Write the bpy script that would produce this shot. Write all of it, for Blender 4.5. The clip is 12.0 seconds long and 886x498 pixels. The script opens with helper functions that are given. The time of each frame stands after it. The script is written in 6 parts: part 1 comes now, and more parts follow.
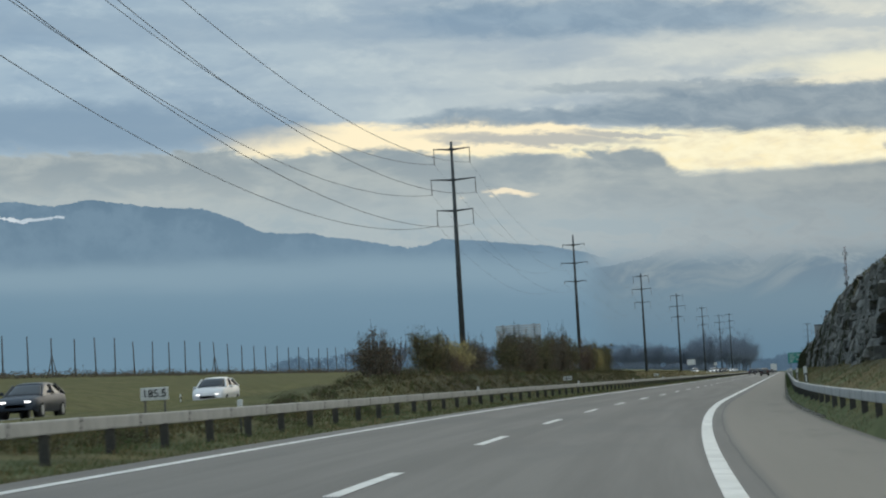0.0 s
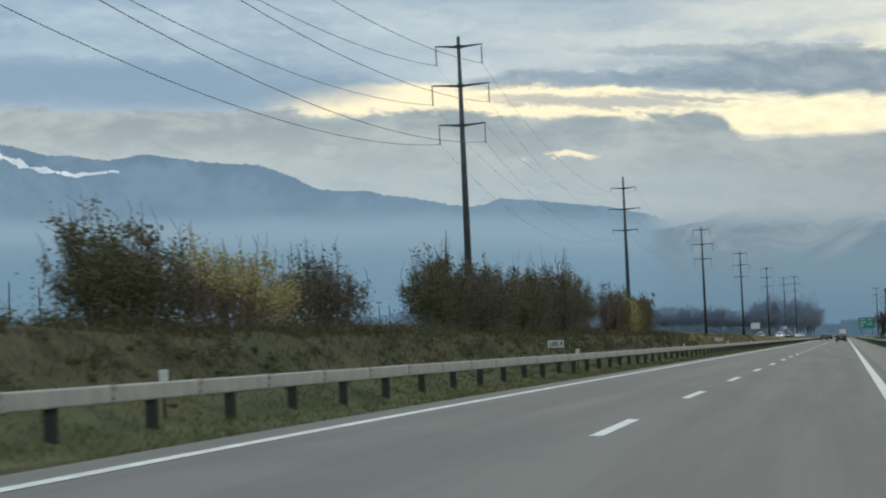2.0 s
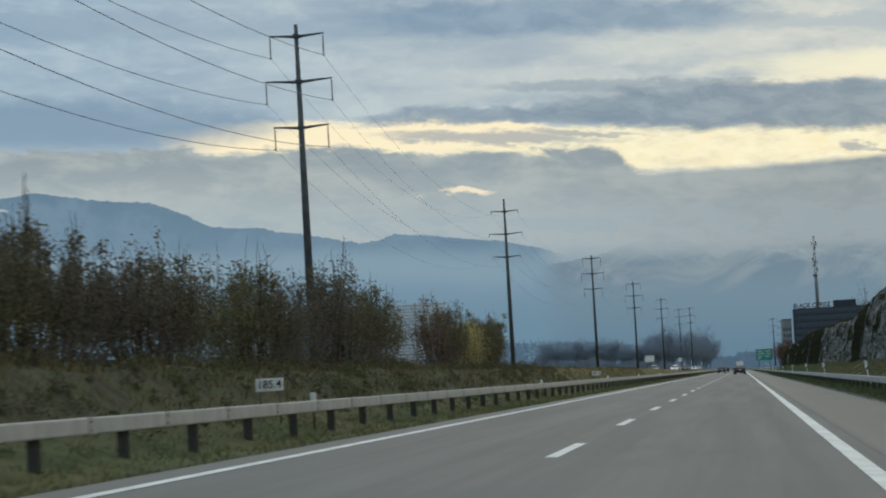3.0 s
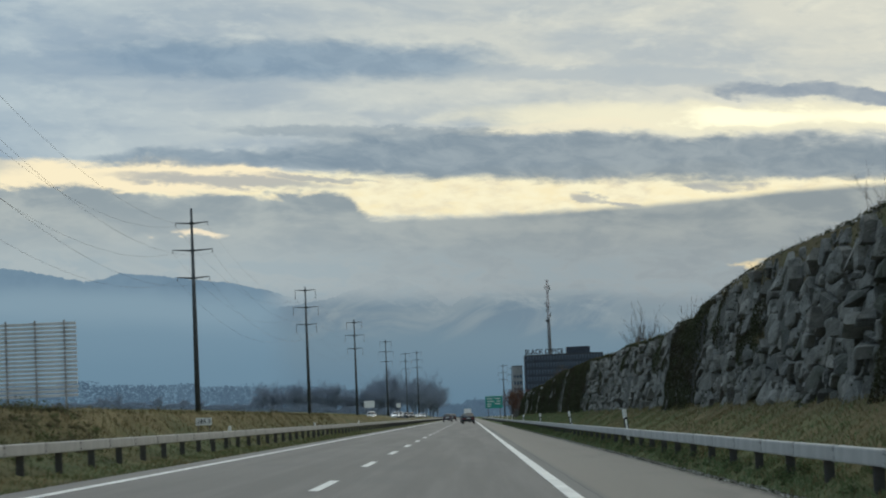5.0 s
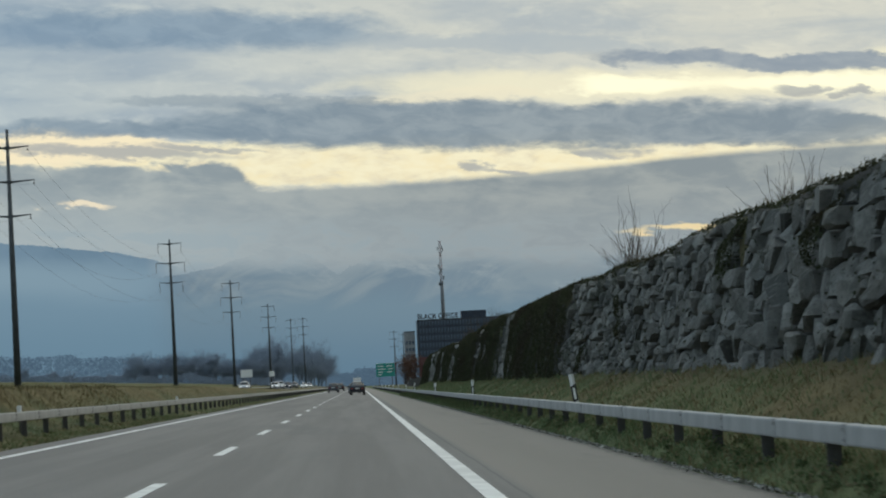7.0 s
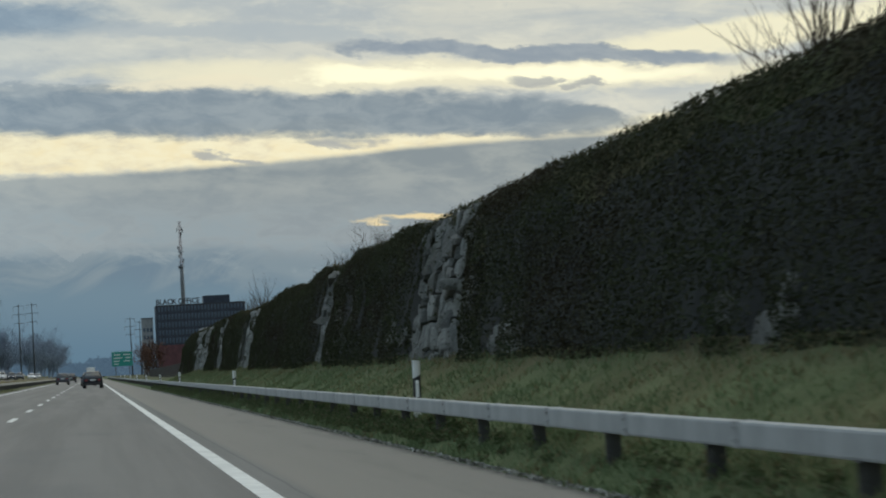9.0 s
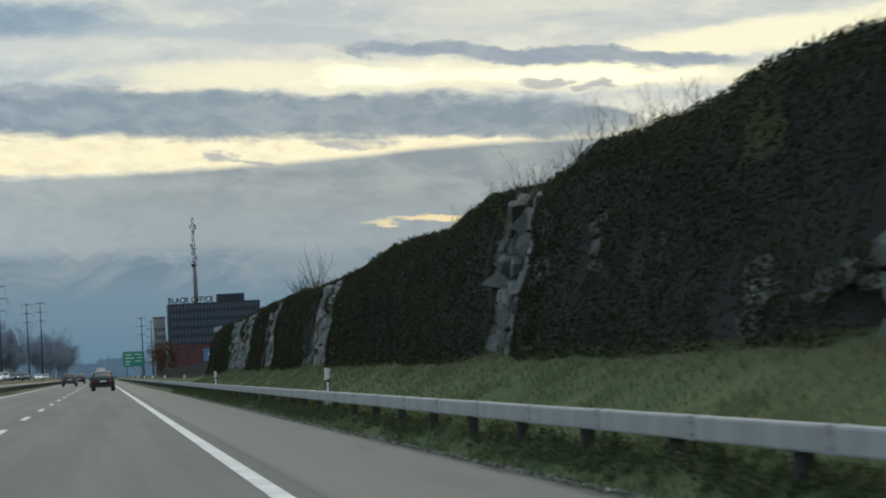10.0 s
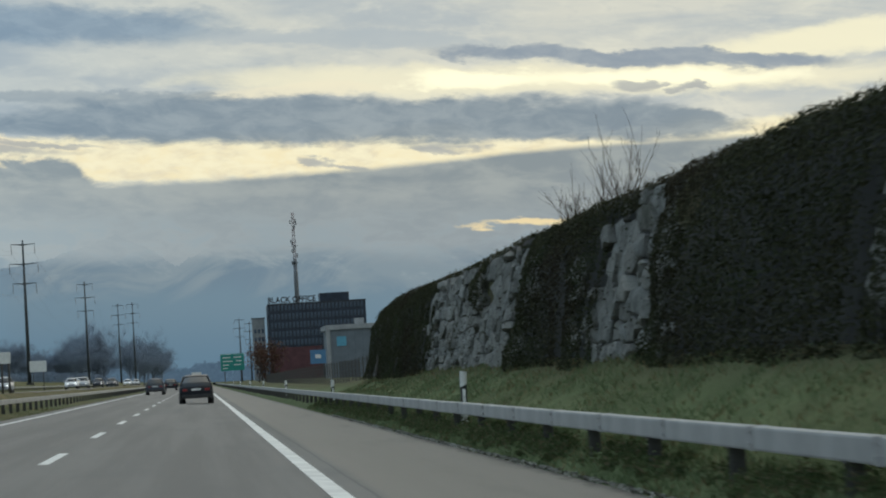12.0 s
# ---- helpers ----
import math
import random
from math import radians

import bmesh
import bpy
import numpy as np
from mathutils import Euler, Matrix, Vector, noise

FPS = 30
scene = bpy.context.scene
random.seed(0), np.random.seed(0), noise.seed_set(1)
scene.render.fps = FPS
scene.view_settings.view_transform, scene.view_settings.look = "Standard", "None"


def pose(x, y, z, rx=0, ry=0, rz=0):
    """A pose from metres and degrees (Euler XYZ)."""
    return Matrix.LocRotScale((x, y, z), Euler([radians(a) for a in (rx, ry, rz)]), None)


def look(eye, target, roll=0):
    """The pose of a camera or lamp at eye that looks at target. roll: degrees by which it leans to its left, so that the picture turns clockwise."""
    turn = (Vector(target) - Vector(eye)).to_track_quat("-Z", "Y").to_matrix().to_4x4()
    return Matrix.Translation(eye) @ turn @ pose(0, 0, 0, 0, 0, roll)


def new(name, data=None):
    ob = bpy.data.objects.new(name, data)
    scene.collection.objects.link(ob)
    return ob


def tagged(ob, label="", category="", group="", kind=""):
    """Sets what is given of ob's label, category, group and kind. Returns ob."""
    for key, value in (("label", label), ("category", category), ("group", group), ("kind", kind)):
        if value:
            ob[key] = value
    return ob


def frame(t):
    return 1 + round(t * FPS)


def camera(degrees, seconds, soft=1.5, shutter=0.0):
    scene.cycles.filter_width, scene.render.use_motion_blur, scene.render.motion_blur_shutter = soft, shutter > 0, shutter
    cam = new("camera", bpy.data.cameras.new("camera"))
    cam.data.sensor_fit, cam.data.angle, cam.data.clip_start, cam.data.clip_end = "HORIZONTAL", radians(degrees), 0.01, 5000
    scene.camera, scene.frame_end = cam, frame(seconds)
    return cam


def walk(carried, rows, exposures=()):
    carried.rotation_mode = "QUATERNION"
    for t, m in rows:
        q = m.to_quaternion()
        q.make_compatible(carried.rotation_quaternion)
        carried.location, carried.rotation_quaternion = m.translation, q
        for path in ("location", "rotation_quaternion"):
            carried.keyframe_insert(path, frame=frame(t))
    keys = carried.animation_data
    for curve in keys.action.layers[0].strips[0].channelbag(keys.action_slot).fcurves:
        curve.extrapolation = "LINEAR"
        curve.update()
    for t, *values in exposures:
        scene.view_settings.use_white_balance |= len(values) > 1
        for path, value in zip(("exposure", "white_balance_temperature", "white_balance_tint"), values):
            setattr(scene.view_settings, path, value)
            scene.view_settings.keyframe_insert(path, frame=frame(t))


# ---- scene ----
cam = camera(19.7, 12.0, soft=2.0, shutter=0.15)
PATH = [
    (0, (4.021, 0, 1.075), (3.762, 1.98, 1.185), -3.4),
    (0.3, (3.33, 9.947, 1.13), (3.081, 11.9267, 1.2641), -3.26),
    (0.5, (2.871, 16.578, 1.145), (2.583, 18.551, 1.299), -3.3),
    (0.8, (2.202, 26.525, 1.106), (1.8556, 28.4906, 1.2381), -3.59),
    (1, (1.809, 33.158, 1.084), (1.446, 35.121, 1.193), -3.5),
    (1.3, (1.348, 43.11, 1.127), (0.9714, 45.0722, 1.2273), -2.95),
    (1.5, (1.103, 49.749, 1.154), (0.738, 51.714, 1.248), -2.6),
    (1.8, (0.781, 59.714, 1.159), (0.4494, 61.6849, 1.242), -2.46),
    (2, (0.571, 66.363, 1.159), (0.263, 68.337, 1.241), -2.6),
    (2.3, (0.264, 76.344, 1.127), (-0.0104, 78.3225, 1.2158), -2.9),
    (2.5, (0.139, 83.001, 1.11), (-0.118, 84.982, 1.204), -3.1),
    (2.7, (0.077, 89.661, 1.111), (-0.1683, 91.6433, 1.2091), -3.25),
    (4.3, (-0.088, 142.986, 1.137), (-0.19, 144.9782, 1.2804), -2.53),
    (4.5, (-0.092, 149.654, 1.138), (-0.1704, 151.6474, 1.2808), -2.37),
    (4.8, (-0.099, 159.656, 1.135), (-0.135, 161.651, 1.2712), -2.16),
    (5, (-0.101, 166.328, 1.134), (-0.1161, 168.3236, 1.2655), -2.37),
    (5.3, (-0.072, 176.343, 1.144), (-0.0654, 178.3389, 1.2711), -2.98),
    (5.5, (-0.042, 183.023, 1.15), (-0.0262, 185.0189, 1.2763), -3.31),
    (5.8, (-0.013, 193.044, 1.147), (0.0092, 195.0399, 1.2731), -3.44),
    (6, (0, 199.726, 1.146), (0.0241, 201.722, 1.2704), -3.51),
    (6.3, (0.02, 209.757, 1.165), (0.0503, 211.7535, 1.2788), -3.65),
    (6.5, (0.026, 216.453, 1.176), (0.0629, 218.4497, 1.2854), -3.65),
    (6.8, (0.016, 226.514, 1.175), (0.0705, 228.5105, 1.2805), -3.3),
    (7, (-0.018, 233.23, 1.174), (0.0531, 235.2261, 1.2771), -3.04),
    (7.3, (-0.124, 243.31, 1.175), (-0.0149, 245.3047, 1.2711), -2.69),
    (7.5, (-0.181, 250.033, 1.177), (-0.041, 252.026, 1.2688), -2.56),
    (7.7, (-0.211, 256.757, 1.179), (-0.0362, 258.7475, 1.2659), -2.5),
    (9.5, (-0.292, 317.141, 1.189), (-0.0092, 319.1191, 1.2724), -3.39),
    (9.8, (-0.291, 327.151, 1.172), (-0.0142, 329.13, 1.2546), -3.28),
    (10, (-0.286, 333.807, 1.163), (-0.0167, 335.787, 1.2481), -3.2),
    (10.3, (-0.263, 343.761, 1.179), (-0.0092, 345.7428, 1.268), -3.32),
    (10.5, (-0.239, 350.379, 1.187), (0.0089, 352.3618, 1.2706), -3.38),
    (10.8, (-0.203, 360.283, 1.168), (0.0395, 362.2667, 1.2458), -3.16),
    (11, (-0.183, 366.87, 1.157), (0.0555, 368.8542, 1.2354), -3.04),
    (11.3, (-0.159, 376.73, 1.165), (0.0713, 378.7148, 1.2506), -3),
    (11.5, (-0.141, 383.291, 1.177), (0.0818, 385.2766, 1.2661), -3.06),
    (11.8, (-0.102, 393.12, 1.2), (0.1078, 395.1069, 1.2915), -3.31),
    (12, (-0.072, 399.668, 1.217), (0.1239, 401.6562, 1.3093), -3.45),
]
walk(cam, [(t, look(eye, target, roll)) for t, eye, target, roll in PATH],
     exposures=[(0.0, 0.0), (0.5, -0.15), (1.0, -0.42), (1.5, -0.02), (2.0, 0.13), (2.5, 0.05), (4.5, -0.1), (5.0, -0.06), (5.5, -0.02), (6.0, 0.05), (7.0, -0.12), (7.5, -0.2), (9.5, -0.05), (10.0, 0.03), (11.0, -0.02), (12.0, -0.1)])

# ---- the course of the road ----
BEND_END, BEND_RADIUS, CROSSFALL = 115.2, 1946.0, 0.057
WALL_START, WALL_END = 84.0, 499.0


def cx(y):
    """Sideways place of the lane at y: a gentle right-hand bend, then straight."""
    return (y - BEND_END) ** 2 / (2 * BEND_RADIUS) if y < BEND_END else 0.0


def heading(y):
    return math.atan2(-(y - BEND_END) / BEND_RADIUS, 1.0) if y < BEND_END else 0.0


def far_lane(y):
    """Middle of the opposite carriageway, counted from the lane."""
    return float(np.interp(y, [0, 100, 180, 400, 700, 1500], [-30, -31, -33, -27, -18.5, -17.5]))


def far_lane_z(y):
    return float(np.interp(y, [0, 150, 700, 1500], [0.85, 0.9, 1.25, 1.3]))


def wall_top(y):
    z = float(np.interp(y, [84, 150, 188, 204, 216, 229, 237, 243, 246, 248, 255, 258, 263, 275, 284, 295, 302, 309, 316, 347, 357, 361, 366, 372, 374, 377, 382, 385, 388, 399, 405, 422, 429, 456, 467, 492, 499],
                        [4.7, 5.2, 4.9, 4.65, 4.61, 4.73, 4.6, 4.4, 4.3, 3.95, 4.1, 3.78, 3.9, 3.94, 4.1, 3.9, 4.1, 4.05, 4.2, 4.22, 4.18, 4.33, 4.17, 4.33, 4.1, 4.03, 4.26, 4.13, 3.93, 4.13, 3.9, 3.8, 3.97, 3.96, 3.83, 3.85, 3.5]))
    return z - 0.05 + 0.05 * noise.noise(Vector((y * 0.35, 3.1, 0))) + 0.05 * noise.noise(Vector((y * 0.9, 8.1, 0)))


def wall_face(z):
    """Sideways place of the leaning wall face at height z."""
    return 6.62 + 0.22 * (z - 1.2)


def ground_z(u, y):
    if u >= -6.3 and u <= 4.06:
        return -CROSSFALL * u - 0.06 if u < 1.5 else float(np.interp(u, [1.5, 4.06], [-0.146, -0.16]))
    lump = (0.14 if -14 < u < -8.4 else 0.07) * noise.noise(Vector((u * 0.6, y * 0.22, 0))) + 0.03 * noise.noise(Vector((u * 1.9, y * 0.9, 5)))
    if u > 4.06:
        behind = float(np.interp(y, [60, 84, 492, 502], [0.0, 1.0, 1.0, 0.0]))
        foot = float(np.interp(y, [470, 540], [1.0, 0.45]))
        z = float(np.interp(u, [4.06, 4.3, 4.6, 5.2, 6.6, 7.0], [-0.1, 0.1, 0.22, 0.48, 1.18, 1.24]))
        if u > 7.05:
            top = wall_top(min(max(y, WALL_START), WALL_END))
            back = float(np.interp(u, [7.06, 7.35, 8.3, 12, 20, 40, 80], [1.24, top - 0.05, top + 0.2, top + 0.15, top - 0.3, 1.5, 0.3]))
            flat = float(np.interp(u, [7.0, 12, 40], [1.24, 0.7, 0.3]))
            z = flat + (back - flat) * behind
        return (z * foot if u <= 7.05 or behind < 0.02 else z) + lump * (1.0 if u > 4.3 else 0.3)
    mid = far_lane(y)
    crest = float(np.interp(y, [60, 72, 85, 95, 215, 420, 620, 900], [0.62, 0.8, 1.6, 1.75, 1.72, 1.6, 0.95, 0.85]))
    zo = far_lane_z(y) - 0.06
    us = [mid - 620, mid - 240, mid - 110, mid - 38, mid - 12, mid - 6.4, mid + 6.4, -12.2, -10.4, -9.2, -8.2, -7.4, -6.3]
    zs = [18.0, 14.0, 8.4, 4.75, 2.5, zo, zo, crest * 0.86 + 0.0 * zo, crest, crest * 0.92, 0.30 + crest * 0.24, 0.42, 0.31]
    z = float(np.interp(u, us, zs))
    return z + (lump if u < -7.2 else 0.3 * lump) * (0.2 if abs(u - mid) < 7 else 1.0)


def place(u, y, dz=0.0):
    return Vector((cx(y) + u, y, ground_z(u, y) + dz))


# ---- sky, sun ----
def shader_tree(tree):
    """Short writing of node trees: returns (node maker, math, colour mix, value ramp, noise)."""
    nodes, links = tree.nodes, tree.links

    def put(node, key, value):
        if isinstance(value, bpy.types.NodeSocket):
            links.new(value, node.inputs[key])
        else:
            node.inputs[key].default_value = value

    def maths(op, a, b=0.0, c=0.0):
        n = nodes.new("ShaderNodeMath")
        n.operation = op
        put(n, 0, a), put(n, 1, b), put(n, 2, c)
        return n.outputs[0]

    def mix(f, a, b):
        n = nodes.new("ShaderNodeMix")
        n.data_type = "RGBA"
        put(n, 0, f)
        for key, v in ((6, a), (7, b)):
            put(n, key, v if isinstance(v, bpy.types.NodeSocket) else (*v[:3], 1.0))
        return n.outputs[2]

    def ramp(v, a, b, lo=0.0, hi=1.0, soft=True):
        n = nodes.new("ShaderNodeMapRange")
        n.interpolation_type = "SMOOTHSTEP" if soft else "LINEAR"
        put(n, 0, v), put(n, 1, a), put(n, 2, b), put(n, 3, lo), put(n, 4, hi)
        return n.outputs[0]

    def grain(vec, scale, detail=3.0, rough=0.55, warp=0.0):
        n = nodes.new("ShaderNodeTexNoise")
        put(n, "Scale", scale), put(n, "Detail", detail), put(n, "Roughness", rough), put(n, "Distortion", warp)
        if vec is not None:
            links.new(vec, n.inputs["Vector"])
        return n.outputs[0]

    def vec3(x, y, z):
        n = nodes.new("ShaderNodeCombineXYZ")
        put(n, 0, x), put(n, 1, y), put(n, 2, z)
        return n.outputs[0]

    return put, maths, mix, ramp, grain, vec3


def srgb(r, g, b):
    def lin(c):
        c /= 255.0
        return c / 12.92 if c <= 0.04045 else ((c + 0.055) / 1.055) ** 2.4
    return lin(r), lin(g), lin(b)


def make_sky():
    world = bpy.data.worlds.new("sky")
    scene.world = world
    world.use_nodes = True
    tree = world.node_tree
    put, maths, mix, ramp, grain, vec3 = shader_tree(tree)
    coord = tree.nodes.new("ShaderNodeTexCoord")
    sep = tree.nodes.new("ShaderNodeSeparateXYZ")
    tree.links.new(coord.outputs["Generated"], sep.inputs[0])
    x, y, z = sep.outputs
    az = maths("MULTIPLY", maths("ARCTAN2", x, y), 57.29578)
    el = maths("MULTIPLY", maths("ARCSINE", z), 57.29578)
    v0 = maths("ADD", el, maths("MULTIPLY", maths("MAXIMUM", maths("MINIMUM", az, 30.0), -30.0), 0.052))
    wide = grain(vec3(maths("MULTIPLY", az, 0.16), maths("MULTIPLY", v0, 0.7), 0.0), 1.0, 5.0, 0.55, 0.4)
    mid = grain(vec3(maths("MULTIPLY", az, 0.55), maths("MULTIPLY", v0, 1.5), 4.0), 1.0, 6.0, 0.6, 0.3)
    fine = grain(vec3(maths("MULTIPLY", az, 1.6), maths("MULTIPLY", v0, 4.2), 9.0), 1.0, 5.0, 0.6, 0.2)
    puff = grain(vec3(maths("MULTIPLY", az, 0.95), maths("MULTIPLY", v0, 2.3), 14.0), 1.0, 7.0, 0.62, 0.5)
    v = maths("ADD", v0, maths("ADD", maths("MULTIPLY_ADD", mid, 0.62, -0.31), maths("MULTIPLY_ADD", fine, 0.26, -0.13)))
    a = maths("ADD", az, maths("MULTIPLY_ADD", mid, 3.0, -1.5))

    def times(f, k):
        return maths("MULTIPLY", f, k)

    def slab(ac, ra, vc, h, tilt=0.0, soft=0.45, power=4.0, vv=v, ragged=0.9):
        du = maths("DIVIDE", maths("SUBTRACT", a, ac), ra)
        dv = maths("SUBTRACT", maths("SUBTRACT", vv, vc), maths("MULTIPLY", maths("SUBTRACT", az, ac), tilt))
        q = maths("ADD", maths("POWER", maths("ABSOLUTE", du), power), maths("POWER", maths("ABSOLUTE", maths("DIVIDE", dv, h)), 2.0))
        q = maths("ADD", q, maths("MULTIPLY", maths("SUBTRACT", puff, 0.5), ragged))
        return ramp(q, 1.0 + soft, 1.0 - soft)

    # the overcast: blue-grey away from the sun, paler and warmer towards it
    side = times(ramp(az, -17.0, 8.0), ramp(maths("ABSOLUTE", az), 40.0, 110.0, 1.0, 0.5))
    col = mix(side, srgb(162, 180, 195), srgb(214, 211, 200))
    col = mix(times(ramp(wide, 0.4, 0.64), 0.85), col, mix(side, srgb(136, 158, 180), srgb(178, 185, 190)))
    col = mix(times(ramp(mid, 0.48, 0.72), 0.5), col, mix(side, srgb(188, 201, 209), srgb(234, 228, 210)))
    col = mix(times(ramp(puff, 0.5, 0.7), 0.3), col, mix(side, srgb(140, 160, 180), srgb(176, 182, 186)))
    col = mix(times(ramp(fine, 0.5, 0.75), 0.22), col, mix(side, srgb(190, 202, 210), srgb(236, 230, 212)))
    # bright openings
    gold, pale = mix(ramp(fine, 0.35, 0.7), srgb(255, 242, 206), mix(ramp(puff, 0.4, 0.65), srgb(252, 234, 192), srgb(230, 216, 188))), srgb(270, 261, 226)
    col = mix(times(slab(8.6, 8.0, 6.74, 0.34, 0.0, 0.9), 0.85), col, srgb(246, 236, 206))
    col = mix(slab(6.6, 1.5, 6.78, 0.2, 0.0, 0.8, 2.0), col, pale)
    col = mix(slab(10.9, 2.7, 6.72, 0.2, -0.01, 0.8, 2.0), col, pale)
    col = mix(times(slab(2.6, 2.2, 6.5, 0.14, 0.05, 0.8, 2.0), 0.7), col, srgb(244, 232, 204))
    col = mix(times(slab(15.5, 4.2, 7.6, 0.34, 0.12, 0.8), 0.9), col, srgb(250, 240, 208))
    col = mix(times(slab(4.0, 16.5, 5.1, 0.52, 0.02, 0.5), 0.92), col, gold)
    col = mix(times(slab(-8.2, 4.4, 5.25, 0.36, 0.02, 0.5, 3.0), 1.0), col, srgb(252, 234, 200))
    # cloud bars, paler on their upper edges
    dusk = mix(ramp(puff, 0.35, 0.7), mix(side, srgb(122, 143, 163), srgb(128, 142, 154)), mix(side, srgb(142, 160, 176), srgb(152, 162, 169)))
    col = mix(times(slab(3.6, 7.4, 5.84, 0.52, 0.0, 0.5), 0.96), col, dusk)
    col = mix(times(slab(9.4, 3.2, 5.72, 0.36, 0.0, 0.5), 0.9), col, dusk)
    col = mix(times(slab(-4.8, 3.0, 5.74, 0.2, 0.02, 0.7), 0.85), col, dusk)
    col = mix(times(slab(-2.0, 3.2, 6.36, 0.12, 0.0, 0.8), 0.55), col, dusk)
    col = mix(times(slab(10.3, 4.6, 7.2, 0.17, -0.045, 0.6), 0.95), col, mix(ramp(puff, 0.35, 0.7), srgb(140, 152, 166), srgb(160, 168, 176)))
    col = mix(times(slab(3.6, 3.0, 7.68, 0.2, -0.02, 0.8), 0.75), col, srgb(176, 184, 190))
    col = mix(times(slab(-3.7, 4.6, 7.93, 0.44, 0.0, 0.85), 0.85), col, mix(ramp(puff, 0.35, 0.7), srgb(122, 145, 167), srgb(142, 162, 180)))
    col = mix(times(slab(-16.5, 6.0, 5.5, 0.5, 0.0, 0.9), 0.9), col, srgb(130, 152, 173))
    col = mix(times(slab(-14.0, 8.0, 7.7, 0.3, 0.0, 0.9), 0.5), col, srgb(138, 158, 178))
    # small scud inside the golden band
    for ac, vc, ra, h in ((3.0, 4.95, 0.55, 0.1), (3.9, 4.82, 0.5, 0.08), (6.0, 5.22, 0.6, 0.1), (10.2, 6.55, 0.6, 0.12), (-5.2, 5.2, 2.4, 0.12), (11.4, 6.5, 0.4, 0.08), (-3.4, 5.3, 1.4, 0.07)):
        col = mix(times(slab(ac, ra, vc, h, -0.04, 0.8, 2.0), 0.8), col, srgb(164, 167, 170))
    # the low bank with its bulge, and streaks of light in it
    edge = maths("ADD", ramp(az, -2.9, -1.9, 4.93, 4.42), ramp(az, -1.9, 13.0, 0.0, 0.95))
    vb = maths("ADD", v0, maths("ADD", maths("MULTIPLY", maths("SUBTRACT", mid, 0.5), ramp(az, -3.0, -1.0, 1.1, 0.12)), maths("MULTIPLY", maths("SUBTRACT", fine, 0.5), ramp(az, -3.0, -1.0, 0.34, 0.08))))
    bank = ramp(maths("SUBTRACT", vb, edge), 0.1, -0.08)
    haze = mix(ramp(v0, 4.9, 3.0), mix(ramp(mid, 0.38, 0.65), srgb(150, 161, 168), srgb(178, 184, 184)), mix(ramp(puff, 0.35, 0.65), mix(side, srgb(178, 188, 192), srgb(158, 169, 177)), mix(side, srgb(192, 197, 196), srgb(174, 182, 186))))
    haze = mix(times(times(ramp(puff, 0.42, 0.6), ramp(v0, 4.0, 3.3)), 0.7), haze, srgb(158, 174, 184))
    haze = mix(ramp(v0, 2.95, 1.9), haze, mix(side, srgb(116, 144, 166), srgb(113, 139, 159)))
    haze = mix(ramp(v0, 1.9, 0.2), haze, srgb(103, 132, 155))
    dim = tree.nodes.new("ShaderNodeVectorMath")
    dim.operation = "SCALE"
    tree.links.new(haze, dim.inputs[0])
    put(dim, "Scale", ramp(az, -6.0, 3.0, 0.92, 0.8))
    col = mix(bank, col, dim.outputs[0])
    col = mix(times(slab(-5.9, 0.7, 4.02, 0.08, 0.0, 0.8, 2.0), 0.9), col, srgb(246, 228, 200))
    col = mix(times(slab(7.6, 1.3, 3.5, 0.06, 0.02, 0.8, 2.0), 0.85), col, srgb(248, 222, 172))
    # overcast brightens towards the zenith
    cool = tree.nodes.new("ShaderNodeVectorMath")
    cool.operation = "MULTIPLY"
    tree.links.new(col, cool.inputs[0])
    cool.inputs[1].default_value = (1.03, 1.08, 1.08)
    col2 = tree.nodes.new("ShaderNodeVectorMath")
    col2.operation = "SCALE"
    tree.links.new(cool.outputs[0], col2.inputs[0])
    put(col2, "Scale", ramp(el, 11.0, 60.0, 1.0, 1.75))
    sky = tree.nodes.new("ShaderNodeTexSky")
    sky.sky_type, sky.sun_disc = "NISHITA", False
    sky.sun_elevation, sky.sun_rotation = radians(8.5), radians(11)
    back = tree.nodes["Background"]
    tree.links.new(sky.outputs[0], back.inputs[0])
    put(back, 1, 0.05)
    clouds = tree.nodes.new("ShaderNodeBackground")
    tree.links.new(col2.outputs[0], clouds.inputs[0])
    put(clouds, 1, 1.0)
    over = tree.nodes.new("ShaderNodeMixShader")
    put(over, 0, 0.99)
    tree.links.new(back.outputs[0], over.inputs[1]), tree.links.new(clouds.outputs[0], over.inputs[2])
    tree.links.new(over.outputs[0], tree.nodes["World Output"].inputs[0])
    lamp = bpy.data.lights.new("sun", "SUN")
    lamp.energy, lamp.angle, lamp.color = 0.5, radians(50), (1.0, 0.9, 0.74)
    sun = new("sun", lamp)
    sun.matrix_world = look((0, 0, 0), (-math.sin(radians(11)), -math.cos(radians(11)), -math.tan(radians(9.0))))
    sun.location = (60, 300, 120)


make_sky()


